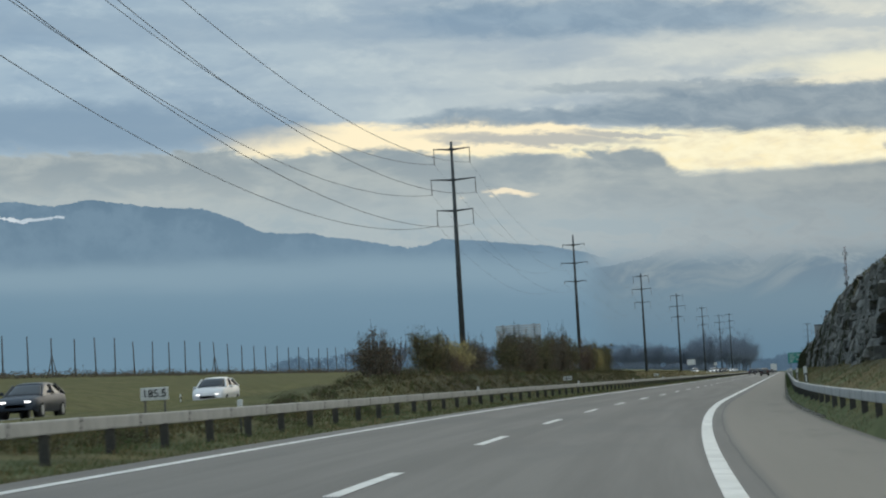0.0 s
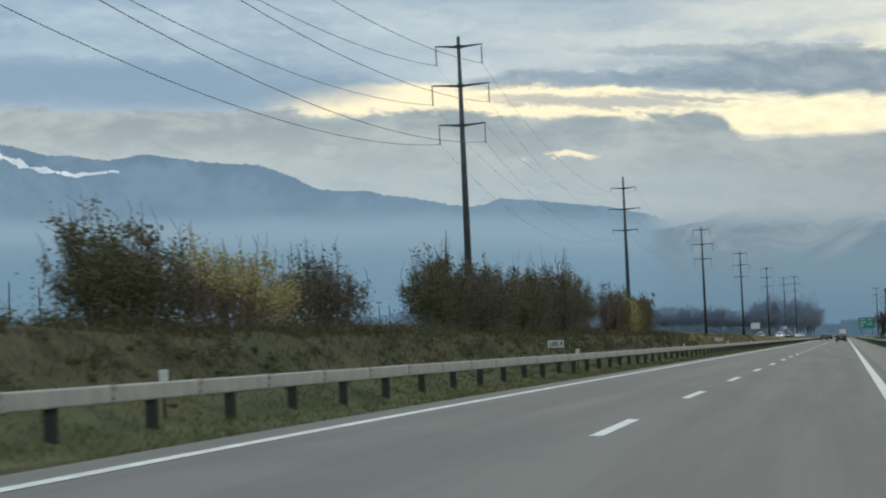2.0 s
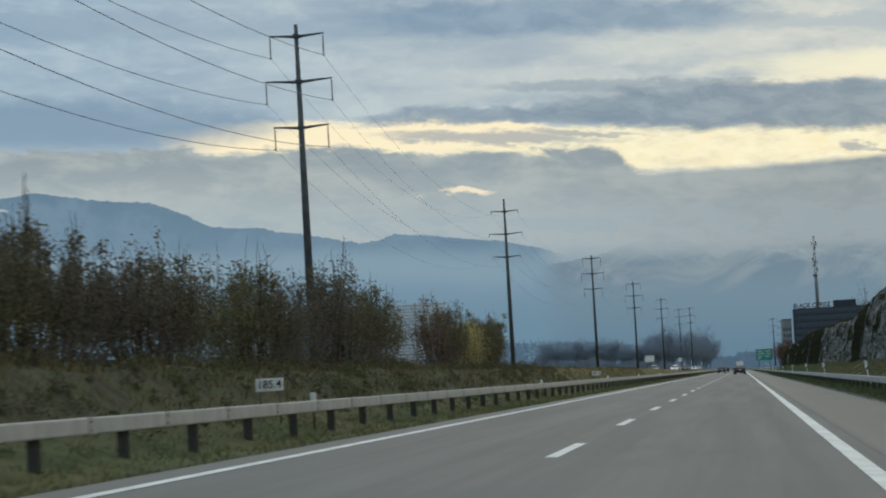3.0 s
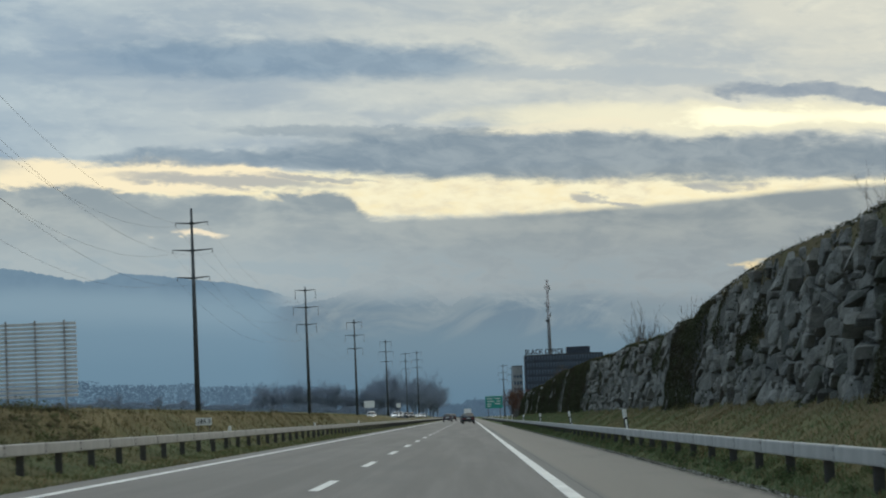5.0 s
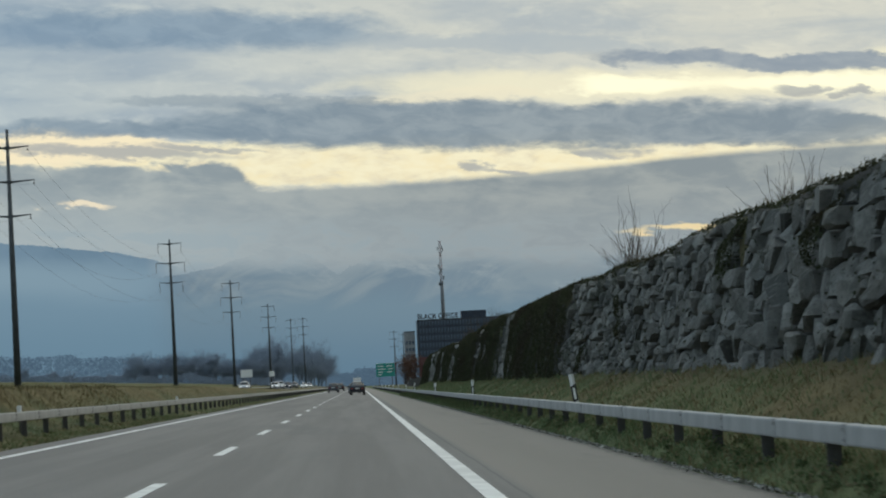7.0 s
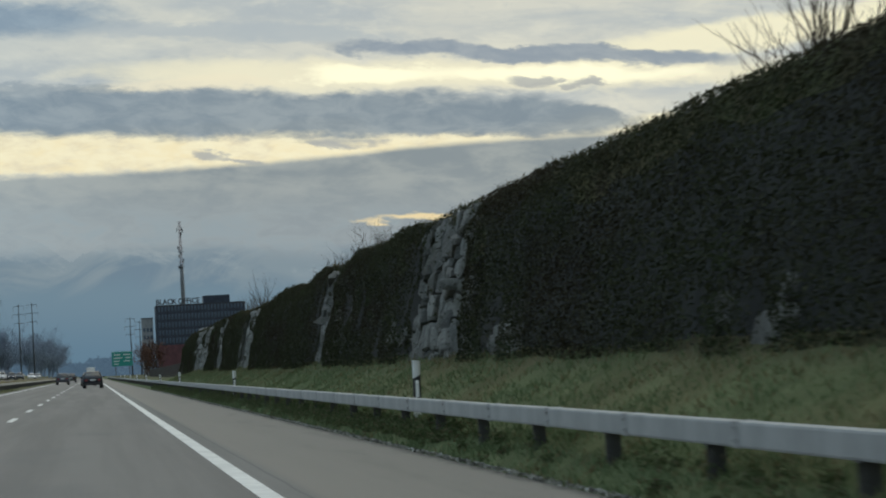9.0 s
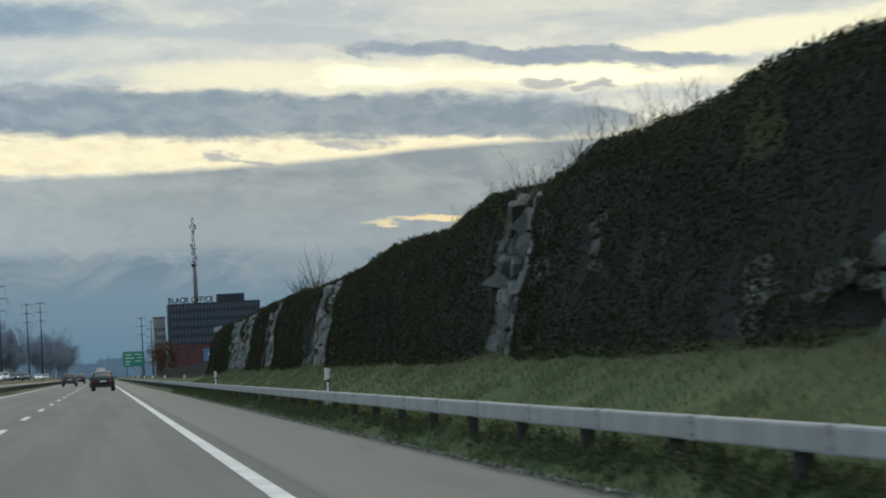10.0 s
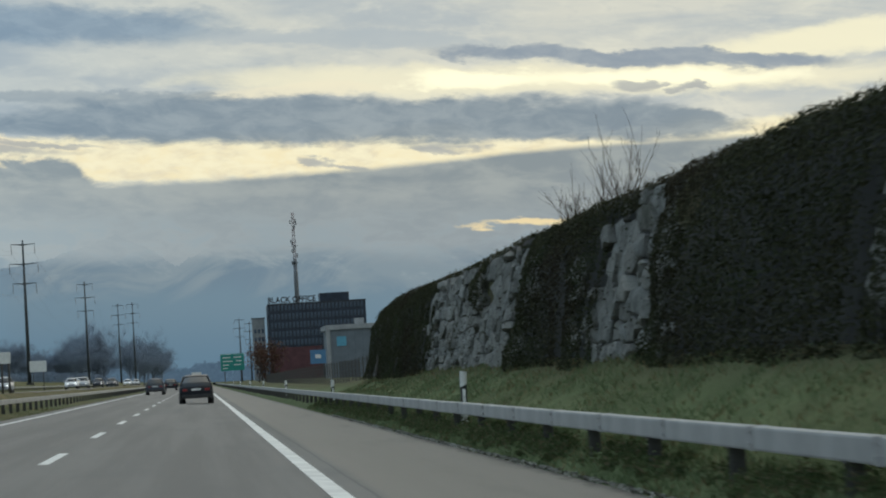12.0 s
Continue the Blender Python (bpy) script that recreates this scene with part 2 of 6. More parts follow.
# ---- materials ----
def material(name, build, rough=0.8, metal=0.0, gloss=0.5, sheer=0.0):
    """A surface from a colour and a relief; sheer: the share of light that passes through a leaf."""
    m = bpy.data.materials.new(name)
    m.use_nodes = True
    tree = m.node_tree
    b = tree.nodes["Principled BSDF"]
    b.inputs["Roughness"].default_value, b.inputs["Metallic"].default_value, b.inputs["Specular IOR Level"].default_value = rough, metal, gloss
    tools = shader_tree(tree)
    coord = tree.nodes.new("ShaderNodeTexCoord")
    geo = tree.nodes.new("ShaderNodeNewGeometry")
    info = tree.nodes.new("ShaderNodeObjectInfo")
    colour, height, depth = build(tools, geo.outputs["Position"], coord.outputs["Object"], geo.outputs["Random Per Island"], info.outputs["Random"])
    tools[0](b, "Base Color", colour if isinstance(colour, bpy.types.NodeSocket) else (*colour, 1.0))
    if height is not None:
        bump = tree.nodes.new("ShaderNodeBump")
        bump.inputs["Strength"].default_value, bump.inputs["Distance"].default_value = 0.7, depth
        tree.links.new(height, bump.inputs["Height"])
        tree.links.new(bump.outputs[0], b.inputs["Normal"])
    if sheer:
        glow = tree.nodes.new("ShaderNodeBsdfTranslucent")
        tools[0](glow, "Color", colour)
        both = tree.nodes.new("ShaderNodeMixShader")
        tools[0](both, 0, sheer)
        tree.links.new(b.outputs[0], both.inputs[1]), tree.links.new(glow.outputs[0], both.inputs[2])
        tree.links.new(both.outputs[0], tree.nodes["Material Output"].inputs[0])
    return m


def plain(name, c, rough=0.6, metal=0.0, spread=0.15, scale=6.0):
    """A painted or metal surface with slight blotches and grain."""
    def build(k, pos, obj, isl, rnd):
        put, maths, mix, ramp, grain, vec3 = k
        f = grain(obj, scale, 5.0, 0.65)
        g = grain(obj, scale * 9, 2.0)
        dark = tuple(v * (1 - spread) for v in c)
        light = tuple(min(1.0, v * (1 + spread)) for v in c)
        col = mix(ramp(f, 0.35, 0.65), dark, light)
        return mix(maths("MULTIPLY", ramp(g, 0.55, 0.75), 0.3), col, dark), g, 0.002
    return material(name, build, rough, metal)


def sep_axis(k, pos, axis):
    # one coordinate of a vector, by a dot product
    n = pos.id_data.nodes.new("ShaderNodeVectorMath")
    n.operation = "DOT_PRODUCT"
    pos.id_data.links.new(pos, n.inputs[0])
    n.inputs[1].default_value = axis
    return n.outputs["Value"]


def asphalt_look(k, pos, obj, isl, rnd):
    put, maths, mix, ramp, grain, vec3 = k
    x, y = sep_axis(k, pos, (1, 0, 0)), sep_axis(k, pos, (0, 1, 0))
    bend = maths("MAXIMUM", maths("SUBTRACT", BEND_END, y), 0.0)
    x = maths("SUBTRACT", x, maths("DIVIDE", maths("MULTIPLY", bend, bend), 2 * BEND_RADIUS))
    long = grain(vec3(maths("MULTIPLY", x, 1.1), maths("MULTIPLY", y, 0.02), 0), 1.0, 4.0, 0.6)
    patch = grain(vec3(maths("MULTIPLY", x, 0.35), maths("MULTIPLY", y, 0.08), 3), 1.0, 4.0)
    stone = grain(pos, 55.0, 2.0)
    col = mix(ramp(long, 0.36, 0.64), (0.113, 0.107, 0.097), (0.15, 0.142, 0.129))
    col = mix(maths("MULTIPLY", ramp(patch, 0.5, 0.68), 0.5), col, (0.098, 0.097, 0.093))
    col = mix(maths("MULTIPLY", ramp(stone, 0.55, 0.75), 0.4), col, (0.07, 0.07, 0.068))
    # the hard shoulder is paler and warmer, tar seam beside the lane joint
    col = mix(maths("MULTIPLY", ramp(x, 1.7, 1.9), 0.75), col, (0.195, 0.174, 0.142))
    seam = maths("LESS_THAN", maths("ABSOLUTE", maths("ADD", maths("SUBTRACT", x, 1.72), maths("MULTIPLY_ADD", grain(vec3(0, maths("MULTIPLY", y, 0.2), 7), 1.0, 3.0), 0.1, -0.05))), 0.018)
    col = mix(maths("MULTIPLY", seam, 0.5), col, (0.05, 0.05, 0.05))
    # soil washed over the shoulder's edge
    fray = grain(vec3(maths("MULTIPLY", x, 5.0), maths("MULTIPLY", y, 1.2), 11), 1.0, 5.0, 0.7)
    rim = maths("ADD", x, maths("MULTIPLY_ADD", fray, 0.5, -0.25))
    col = mix(maths("MULTIPLY", ramp(rim, 3.8, 4.02), 0.85), col, (0.032, 0.032, 0.022))
    dust = grain(vec3(maths("MULTIPLY", x, 1.4), maths("MULTIPLY", y, 0.12), 15), 1.0, 5.0, 0.65)
    col = mix(maths("MULTIPLY", maths("MULTIPLY", ramp(x, 2.2, 3.6), ramp(dust, 0.5, 0.66)), 0.3), col, (0.09, 0.084, 0.07))
    return col, stone, 0.004


def grass_look(k, pos, obj, isl, rnd):
    put, maths, mix, ramp, grain, vec3 = k
    x, y = sep_axis(k, pos, (1, 0, 0)), sep_axis(k, pos, (0, 1, 0))
    bend = maths("MAXIMUM", maths("SUBTRACT", BEND_END, y), 0.0)
    x = maths("SUBTRACT", x, maths("DIVIDE", maths("MULTIPLY", bend, bend), 2 * BEND_RADIUS))
    big = grain(pos, 0.11, 4.0, 0.6)
    mid = grain(pos, 0.7, 5.0, 0.65)
    fine = grain(pos, 9.0, 5.0, 0.7)
    green = mix(ramp(mid, 0.35, 0.65), (0.084, 0.111, 0.048), (0.127, 0.158, 0.072))
    green = mix(ramp(x, 0.0, 2.0), mix(ramp(mid, 0.35, 0.65), (0.07, 0.086, 0.04), (0.115, 0.13, 0.064)), green)
    straw = mix(ramp(mid, 0.35, 0.65), (0.11, 0.088, 0.042), (0.175, 0.14, 0.07))
    soil = (0.036, 0.030, 0.02)
    lush = maths("MULTIPLY", ramp(x, 2.0, 4.0), ramp(y, 300.0, 380.0))
    dry = maths("ADD", maths("MULTIPLY", ramp(big, 0.4, 0.6), maths("SUBTRACT", 1.0, maths("MULTIPLY", lush, 0.7))), maths("MULTIPLY", maths("MULTIPLY", ramp(y, 380.0, 260.0), ramp(x, 2.0, 4.0)), 0.6))
    dry = maths("MULTIPLY", dry, maths("ADD", ramp(x, 4.4, 5.1, 0.35, 1.0), ramp(x, 3.0, 1.0, 0.0, 0.65)))
    col = mix(maths("MULTIPLY", dry, ramp(x, 2.0, 4.0, 0.6, 0.7)), green, straw)
    gold = maths("MULTIPLY", maths("MULTIPLY", ramp(x, -8.2, -9.2), ramp(x, -20.0, -16.0)), ramp(y, 190.0, 215.0))
    col = mix(maths("MULTIPLY", gold, ramp(big, 0.3, 0.6, 0.55, 0.95)), col, straw)
    field = mix(ramp(mid, 0.35, 0.65), (0.085, 0.085, 0.034), (0.135, 0.125, 0.052))
    col = mix(maths("MULTIPLY", ramp(x, -9.0, -15.0), ramp(big, 0.3, 0.7, 0.95, 0.55)), col, field)
    leafmould = maths("MULTIPLY", ramp(x, 5.7, 6.7), ramp(mid, 0.4, 0.6, 0.3, 0.9))
    col = mix(leafmould, col, (0.075, 0.062, 0.036))
    mound = maths("MULTIPLY", maths("MULTIPLY", ramp(x, -14.0, -11.5), ramp(x, -7.6, -8.8)), maths("MULTIPLY", ramp(y, 70.0, 100.0), ramp(y, 225.0, 195.0)))
    earth = mix(ramp(grain(pos, 2.6, 5.0, 0.7), 0.38, 0.62), soil, (0.068, 0.066, 0.046))
    col = mix(maths("MULTIPLY", mound, ramp(mid, 0.4, 0.6, 0.4, 0.97)), col, earth)
    col = mix(maths("MULTIPLY", ramp(fine, 0.5, 0.72), 0.3), col, (0.03, 0.038, 0.018))
    rim = maths("ADD", x, maths("MULTIPLY_ADD", mid, 0.5, -0.25))
    col = mix(maths("MULTIPLY", maths("MULTIPLY", ramp(rim, -6.75, -6.5), ramp(x, 0.0, -1.0)), 0.7), col, (0.045, 0.038, 0.026))
    return col, fine, 0.06


def stone_look(per_island):
    """Split quarry stone: one tone to a stone, veined and speckled, with dark weather stains and some moss."""
    def build(k, pos, obj, isl, rnd):
        put, maths, mix, ramp, grain, vec3 = k
        r = isl if per_island else rnd
        blot, fine, moss = grain(pos, 2.6, 5.0, 0.65), grain(pos, 14.0, 6.0, 0.75), grain(pos, 0.5, 4.0, 0.6)
        vein = grain(vec3(sep_axis(k, pos, (2, 1, 3)), sep_axis(k, pos, (-3, 2, 9)), 0.0), 1.0, 5.0, 0.7, 1.5)
        warm = maths("FRACT", maths("MULTIPLY", r, 17.3))
        col = mix(r, (0.07, 0.073, 0.068), (0.27, 0.27, 0.248))
        col = mix(maths("MULTIPLY", ramp(sep_axis(k, pos, (0, 1, 0)), 385.0, 405.0), 0.45), col, (0.36, 0.365, 0.34))
        col = mix(maths("MULTIPLY", warm, 0.35), col, (0.22, 0.2, 0.165))
        col = mix(maths("MULTIPLY", ramp(vein, 0.52, 0.6), 0.3), col, (0.34, 0.34, 0.32))
        col = mix(maths("MULTIPLY", ramp(blot, 0.46, 0.64), 0.6), col, (0.085, 0.088, 0.078))
        col = mix(maths("MULTIPLY", ramp(fine, 0.52, 0.68), 0.6), col, (0.045, 0.047, 0.04))
        col = mix(maths("MULTIPLY", ramp(moss, 0.54, 0.7), 0.7), col, (0.042, 0.047, 0.028))
        return col, maths("ADD", maths("MULTIPLY", blot, 0.7), maths("MULTIPLY", fine, 1.0)), 0.1
    return build


def blade_look(k, pos, obj, isl, rnd):
    """Grass blades: dull green, with straw-coloured patches, more of them on the first part of the bank and high on the median."""
    put, maths, mix, ramp, grain, vec3 = k
    x, y = sep_axis(k, pos, (1, 0, 0)), sep_axis(k, pos, (0, 1, 0))
    patch = grain(pos, 0.35, 4.0, 0.6)
    first = maths("MULTIPLY", ramp(y, 330.0, 250.0, 0.0, 0.42), ramp(x, 4.4, 5.0, 0.2, 1.0))
    high = maths("ADD", ramp(x, 5.8, 6.6, 0.0, 0.3), maths("MULTIPLY", ramp(x, -8.0, -8.8, 0.0, 0.6), ramp(y, 190.0, 215.0)))
    dry = maths("ADD", ramp(patch, 0.42, 0.62, 0.04, 0.42), maths("ADD", first, high))
    green = mix(isl, (0.106, 0.152, 0.07), (0.172, 0.216, 0.11))
    green = mix(ramp(x, 0.0, 2.0), mix(isl, (0.085, 0.11, 0.048), (0.15, 0.172, 0.085)), green)
    straw = mix(isl, (0.13, 0.108, 0.056), (0.25, 0.205, 0.11))
    return mix(maths("LESS_THAN", maths("FRACT", maths("MULTIPLY", isl, 37.7)), dry), green, straw), None, 0.0


def leaf_look(lo, hi, odd, share):
    def build(k, pos, obj, isl, rnd):
        put, maths, mix, ramp, grain, vec3 = k
        col = mix(isl, lo, hi)
        other = maths("GREATER_THAN", maths("FRACT", maths("MULTIPLY", isl, 37.7)), 1.0 - share)
        return mix(other, col, odd), None, 0.0
    return build


def ivy_look(k, pos, obj, isl, rnd):
    """Ivy: dark leaves, some paler, with brown withered and greener stretches along the wall."""
    put, maths, mix, ramp, grain, vec3 = k
    stretch = vec3(maths("MULTIPLY", sep_axis(k, pos, (0, 1, 0)), 0.12), sep_axis(k, pos, (0, 0, 0.55)), 0.0)
    col = mix(isl, (0.022, 0.026, 0.011), (0.056, 0.06, 0.028))
    col = mix(maths("MULTIPLY", ramp(grain(stretch, 1.0, 4.0), 0.46, 0.64), 0.75), col, mix(isl, (0.023, 0.017, 0.010), (0.05, 0.038, 0.024)))
    col = mix(maths("MULTIPLY", ramp(grain(stretch, 2.3, 4.0), 0.54, 0.68), 0.7), col, mix(isl, (0.028, 0.04, 0.015), (0.064, 0.08, 0.034)))
    odd = maths("GREATER_THAN", maths("FRACT", maths("MULTIPLY", isl, 37.7)), 0.9)
    return mix(odd, col, (0.075, 0.075, 0.046)), None, 0.0


def bark_look(lo, hi):
    def build(k, pos, obj, isl, rnd):
        put, maths, mix, ramp, grain, vec3 = k
        return mix(ramp(grain(obj, 5.0, 5.0, 0.7), 0.35, 0.65), lo, hi), grain(obj, 20.0), 0.01
    return build


def mountain_look(lo, hi, fog):
    """Distant slopes as a glowing backdrop, valley haze and paler fog painted into it."""
    def build(k, pos, obj, isl, rnd):
        put, maths, mix, ramp, grain, vec3 = k
        return (0.02, 0.02, 0.02), None, 0.0
    m = material("hazy_mountain", build, 1.0)
    tree = m.node_tree
    put, maths, mix, ramp, grain, vec3 = shader_tree(tree)
    geo = tree.nodes.new("ShaderNodeNewGeometry")
    pos = geo.outputs["Position"]
    z = sep_axis(None, pos, (0, 0, 1))
    x = sep_axis(None, pos, (1, 0, 0))
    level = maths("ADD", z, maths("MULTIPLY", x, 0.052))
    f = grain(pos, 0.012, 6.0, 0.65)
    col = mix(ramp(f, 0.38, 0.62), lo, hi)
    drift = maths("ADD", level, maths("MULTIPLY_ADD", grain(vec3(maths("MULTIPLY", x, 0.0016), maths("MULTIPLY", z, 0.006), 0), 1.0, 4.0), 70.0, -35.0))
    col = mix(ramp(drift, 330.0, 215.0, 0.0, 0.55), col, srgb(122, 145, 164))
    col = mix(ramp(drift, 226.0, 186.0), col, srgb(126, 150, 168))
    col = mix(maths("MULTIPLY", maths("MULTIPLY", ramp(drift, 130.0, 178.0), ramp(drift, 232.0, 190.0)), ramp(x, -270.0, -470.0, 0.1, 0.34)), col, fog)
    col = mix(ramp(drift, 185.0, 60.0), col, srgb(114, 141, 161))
    cool = tree.nodes.new("ShaderNodeVectorMath")
    cool.operation = "MULTIPLY"
    tree.links.new(col, cool.inputs[0])
    cool.inputs[1].default_value = (0.92, 0.985, 0.985)
    col = cool.outputs[0]
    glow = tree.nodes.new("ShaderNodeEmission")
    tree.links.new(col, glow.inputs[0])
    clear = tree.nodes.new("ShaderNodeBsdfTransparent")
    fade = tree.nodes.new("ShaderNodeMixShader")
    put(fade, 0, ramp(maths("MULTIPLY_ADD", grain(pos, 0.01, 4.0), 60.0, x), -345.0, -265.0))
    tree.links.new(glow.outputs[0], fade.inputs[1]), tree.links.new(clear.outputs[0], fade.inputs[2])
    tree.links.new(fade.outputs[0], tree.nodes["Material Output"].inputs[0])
    return m


ASPHALT = material("asphalt", asphalt_look, 0.78)
GRASS = material("meadow", grass_look, 0.95, 0.0, 0.1)
PAINT = plain("road_paint", (0.62, 0.62, 0.59), 0.6, 0.0, 0.14, 1.2)
STEEL = plain("galvanised_steel", (0.37, 0.368, 0.352), 0.72, 0.12, 0.12, 1.3)
SLEEVE_STEEL = plain("stained_steel", (0.27, 0.267, 0.255), 0.7, 0.15, 0.25, 3.0)
POST_STEEL = plain("weathered_post_steel", (0.075, 0.072, 0.066), 0.75, 0.2, 0.3, 4.0)
POLE = plain("pylon_steel", (0.06, 0.068, 0.072), 0.65, 0.3, 0.2, 1.0)
GLAZE = plain("insulator_glaze", (0.05, 0.04, 0.035), 0.35)
CABLE = plain("bare_cable", (0.05, 0.05, 0.055), 0.6, 0.4)
WHITE = plain("white_plastic", (0.66, 0.66, 0.63), 0.5, 0.0, 0.1, 5.0)
BLACK = plain("black_plastic", (0.018, 0.018, 0.018), 0.5)
REFLECT = plain("reflector", (0.8, 0.8, 0.76), 0.25)
STONE = material("wall_stone", stone_look(False), 0.9, 0.0, 0.25)
RUBBLE = material("wall_stone_mixed", stone_look(True), 0.9, 0.0, 0.25)
# core colour set very dark, which deepens the gaps between the stones
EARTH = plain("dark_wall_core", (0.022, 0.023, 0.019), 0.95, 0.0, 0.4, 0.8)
IVY = material("ivy_leaves", ivy_look, 0.65, 0.0, 0.16, 0.2)
BLADES = material("grass_blades", blade_look, 0.9, 0.0, 0.12, 0.3)
DRY_BLADES = material("dry_grass_blades", leaf_look((0.06, 0.056, 0.026), (0.13, 0.11, 0.05), (0.19, 0.15, 0.08), 0.35), 0.9, 0.0, 0.12, 0.3)
BARK = material("bark", bark_look((0.045, 0.034, 0.026), (0.10, 0.08, 0.062)), 0.9)
# grey bark with the blue of distance haze mixed into its colour
HAZED_BARK = material("grey_bark", bark_look((0.19, 0.23, 0.29), (0.25, 0.295, 0.36)), 0.95, 0.0, 0.1)
TWIG = material("straw_twigs", bark_look((0.14, 0.115, 0.065), (0.27, 0.23, 0.14)), 0.9)
LEAF_DARK = material("leaves_dark", leaf_look((0.075, 0.07, 0.055), (0.165, 0.15, 0.115), (0.17, 0.11, 0.075), 0.18), 0.85, 0.0, 0.2, 0.35)
LEAF_OLIVE = material("leaves_olive", leaf_look((0.07, 0.072, 0.04), (0.17, 0.165, 0.09), (0.19, 0.14, 0.075), 0.22), 0.85, 0.0, 0.2, 0.35)
LEAF_YELLOW = material("leaves_yellow", leaf_look((0.3, 0.25, 0.1), (0.58, 0.5, 0.22), (0.25, 0.2, 0.11), 0.2), 0.85, 0.0, 0.2, 0.4)
LEAF_PLUM = material("leaves_plum", leaf_look((0.085, 0.06, 0.055), (0.19, 0.135, 0.12), (0.22, 0.16, 0.08), 0.2), 0.85, 0.0, 0.2, 0.35)
LEAF_RED = material("leaves_russet", leaf_look((0.085, 0.045, 0.036), (0.15, 0.075, 0.055), (0.16, 0.1, 0.06), 0.2), 0.9, 0.0, 0.12)
CREST = material("crest_grass_blades", leaf_look((0.03, 0.03, 0.013), (0.075, 0.068, 0.03), (0.14, 0.11, 0.055), 0.3), 0.9, 0.0, 0.12, 0.3)
WEEDS = material("brown_weeds", leaf_look((0.07, 0.062, 0.042), (0.125, 0.11, 0.068), (0.09, 0.105, 0.05), 0.3), 0.9, 0.0, 0.12, 0.3)
PEBBLE = material("pale_grit", leaf_look((0.24, 0.23, 0.2), (0.52, 0.5, 0.45), (0.08, 0.07, 0.06), 0.2), 0.9)
VERGE = material("verge_weed_leaves", leaf_look((0.06, 0.085, 0.038), (0.125, 0.155, 0.07), (0.16, 0.145, 0.085), 0.2), 0.9, 0.0, 0.12, 0.3)


# ---- building helpers ----
def part(name, bm, mat, parent=None, label="", smooth=False):
    me = bpy.data.meshes.new(name)
    bm.to_mesh(me)
    bm.free()
    if mat:
        me.materials.append(mat)
    if smooth:
        me.polygons.foreach_set("use_smooth", [True] * len(me.polygons))
    ob = new(name, me)
    if parent is not None:
        ob.parent = parent
    return tagged(ob, label) if label else ob


def share(name, me, parent, m):
    """One more object on a mesh that others use too."""
    ob = new(name, me)
    ob.parent = parent
    ob.matrix_basis = m
    return ob


def from_arrays(name, verts, faces, mat, parent=None, smooth=False):
    """A mesh object from points and faces; arrays of triangles take the quick way."""
    me = bpy.data.meshes.new(name)
    if isinstance(faces, np.ndarray):
        me.vertices.add(len(verts))
        me.vertices.foreach_set("co", np.ascontiguousarray(verts, dtype=np.float32).ravel())
        me.loops.add(faces.size)
        me.loops.foreach_set("vertex_index", np.ascontiguousarray(faces, dtype=np.int32).ravel())
        me.polygons.add(len(faces))
        me.polygons.foreach_set("loop_start", np.arange(0, faces.size, 3, dtype=np.int32))
        me.update(calc_edges=True)
    else:
        me.from_pydata([tuple(v) for v in verts], [], [tuple(f) for f in faces])
    me.materials.append(mat)
    me.polygons.foreach_set("use_smooth", [smooth] * len(me.polygons))
    ob = new(name, me)
    if parent is not None:
        ob.parent = parent
    return ob


def base(name, x, y, z, turn=0.0):
    ob = new(name)
    ob.empty_display_size = 0.2
    ob.matrix_basis = Matrix.Translation((x, y, z)) @ Matrix.Rotation(turn, 4, "Z")
    return ob


def add_box(bm, x0, x1, y0, y1, z0, z1, bevel=0.0, taper=(1.0, 1.0)):
    made = bmesh.ops.create_cube(bm, size=1.0)["verts"]
    for v in made:
        fx, fy = (taper if v.co.z > 0 else (1.0, 1.0))
        v.co = Vector(((x0 + x1) / 2 + v.co.x * (x1 - x0) * fx, (y0 + y1) / 2 + v.co.y * (y1 - y0) * fy, (z0 + z1) / 2 + v.co.z * (z1 - z0)))
    if bevel:
        edges = {e for v in made for e in v.link_edges}
        bmesh.ops.bevel(bm, geom=list(edges), offset=bevel, segments=2, affect="EDGES", profile=0.6)
    return made


def box_part(name, dims, mat, parent, bevel=0.0, label="", taper=(1.0, 1.0)):
    bm = bmesh.new()
    add_box(bm, *dims, bevel, taper)
    return part(name, bm, mat, parent, label)


def add_tube(bm, points, radii, sides=6, cap=True):
    rings = []
    for i, p in enumerate(points):
        a, b = points[max(i - 1, 0)], points[min(i + 1, len(points) - 1)]
        d = (Vector(b) - Vector(a)).normalized()
        s = d.cross(Vector((0, 0, 1)) if abs(d.z) < 0.9 else Vector((1, 0, 0))).normalized()
        t = d.cross(s)
        rings.append([bm.verts.new(Vector(p) + radii[i] * (math.cos(k * math.tau / sides) * s + math.sin(k * math.tau / sides) * t)) for k in range(sides)])
    for r, q in zip(rings, rings[1:]):
        for k in range(sides):
            bm.faces.new((r[k], r[(k + 1) % sides], q[(k + 1) % sides], q[k]))
    if cap and sides > 2:
        bm.faces.new(rings[0][::-1]), bm.faces.new(rings[-1])


def tube_part(name, points, radii, mat, parent, sides=8, label=""):
    bm = bmesh.new()
    add_tube(bm, points, radii, sides)
    return part(name, bm, mat, parent, label, smooth=True)


def strip(name, mat, rows, kind="structure", smooth=False):
    """A sheet through rows of points."""
    n = len(rows[0])
    verts = [p for r in rows for p in r]
    faces = [(i * n + j, i * n + j + 1, (i + 1) * n + j + 1, (i + 1) * n + j) for i in range(len(rows) - 1) for j in range(n - 1)]
    ob = from_arrays(name, verts, faces, mat, smooth=smooth)
    return tagged(ob, kind=kind)


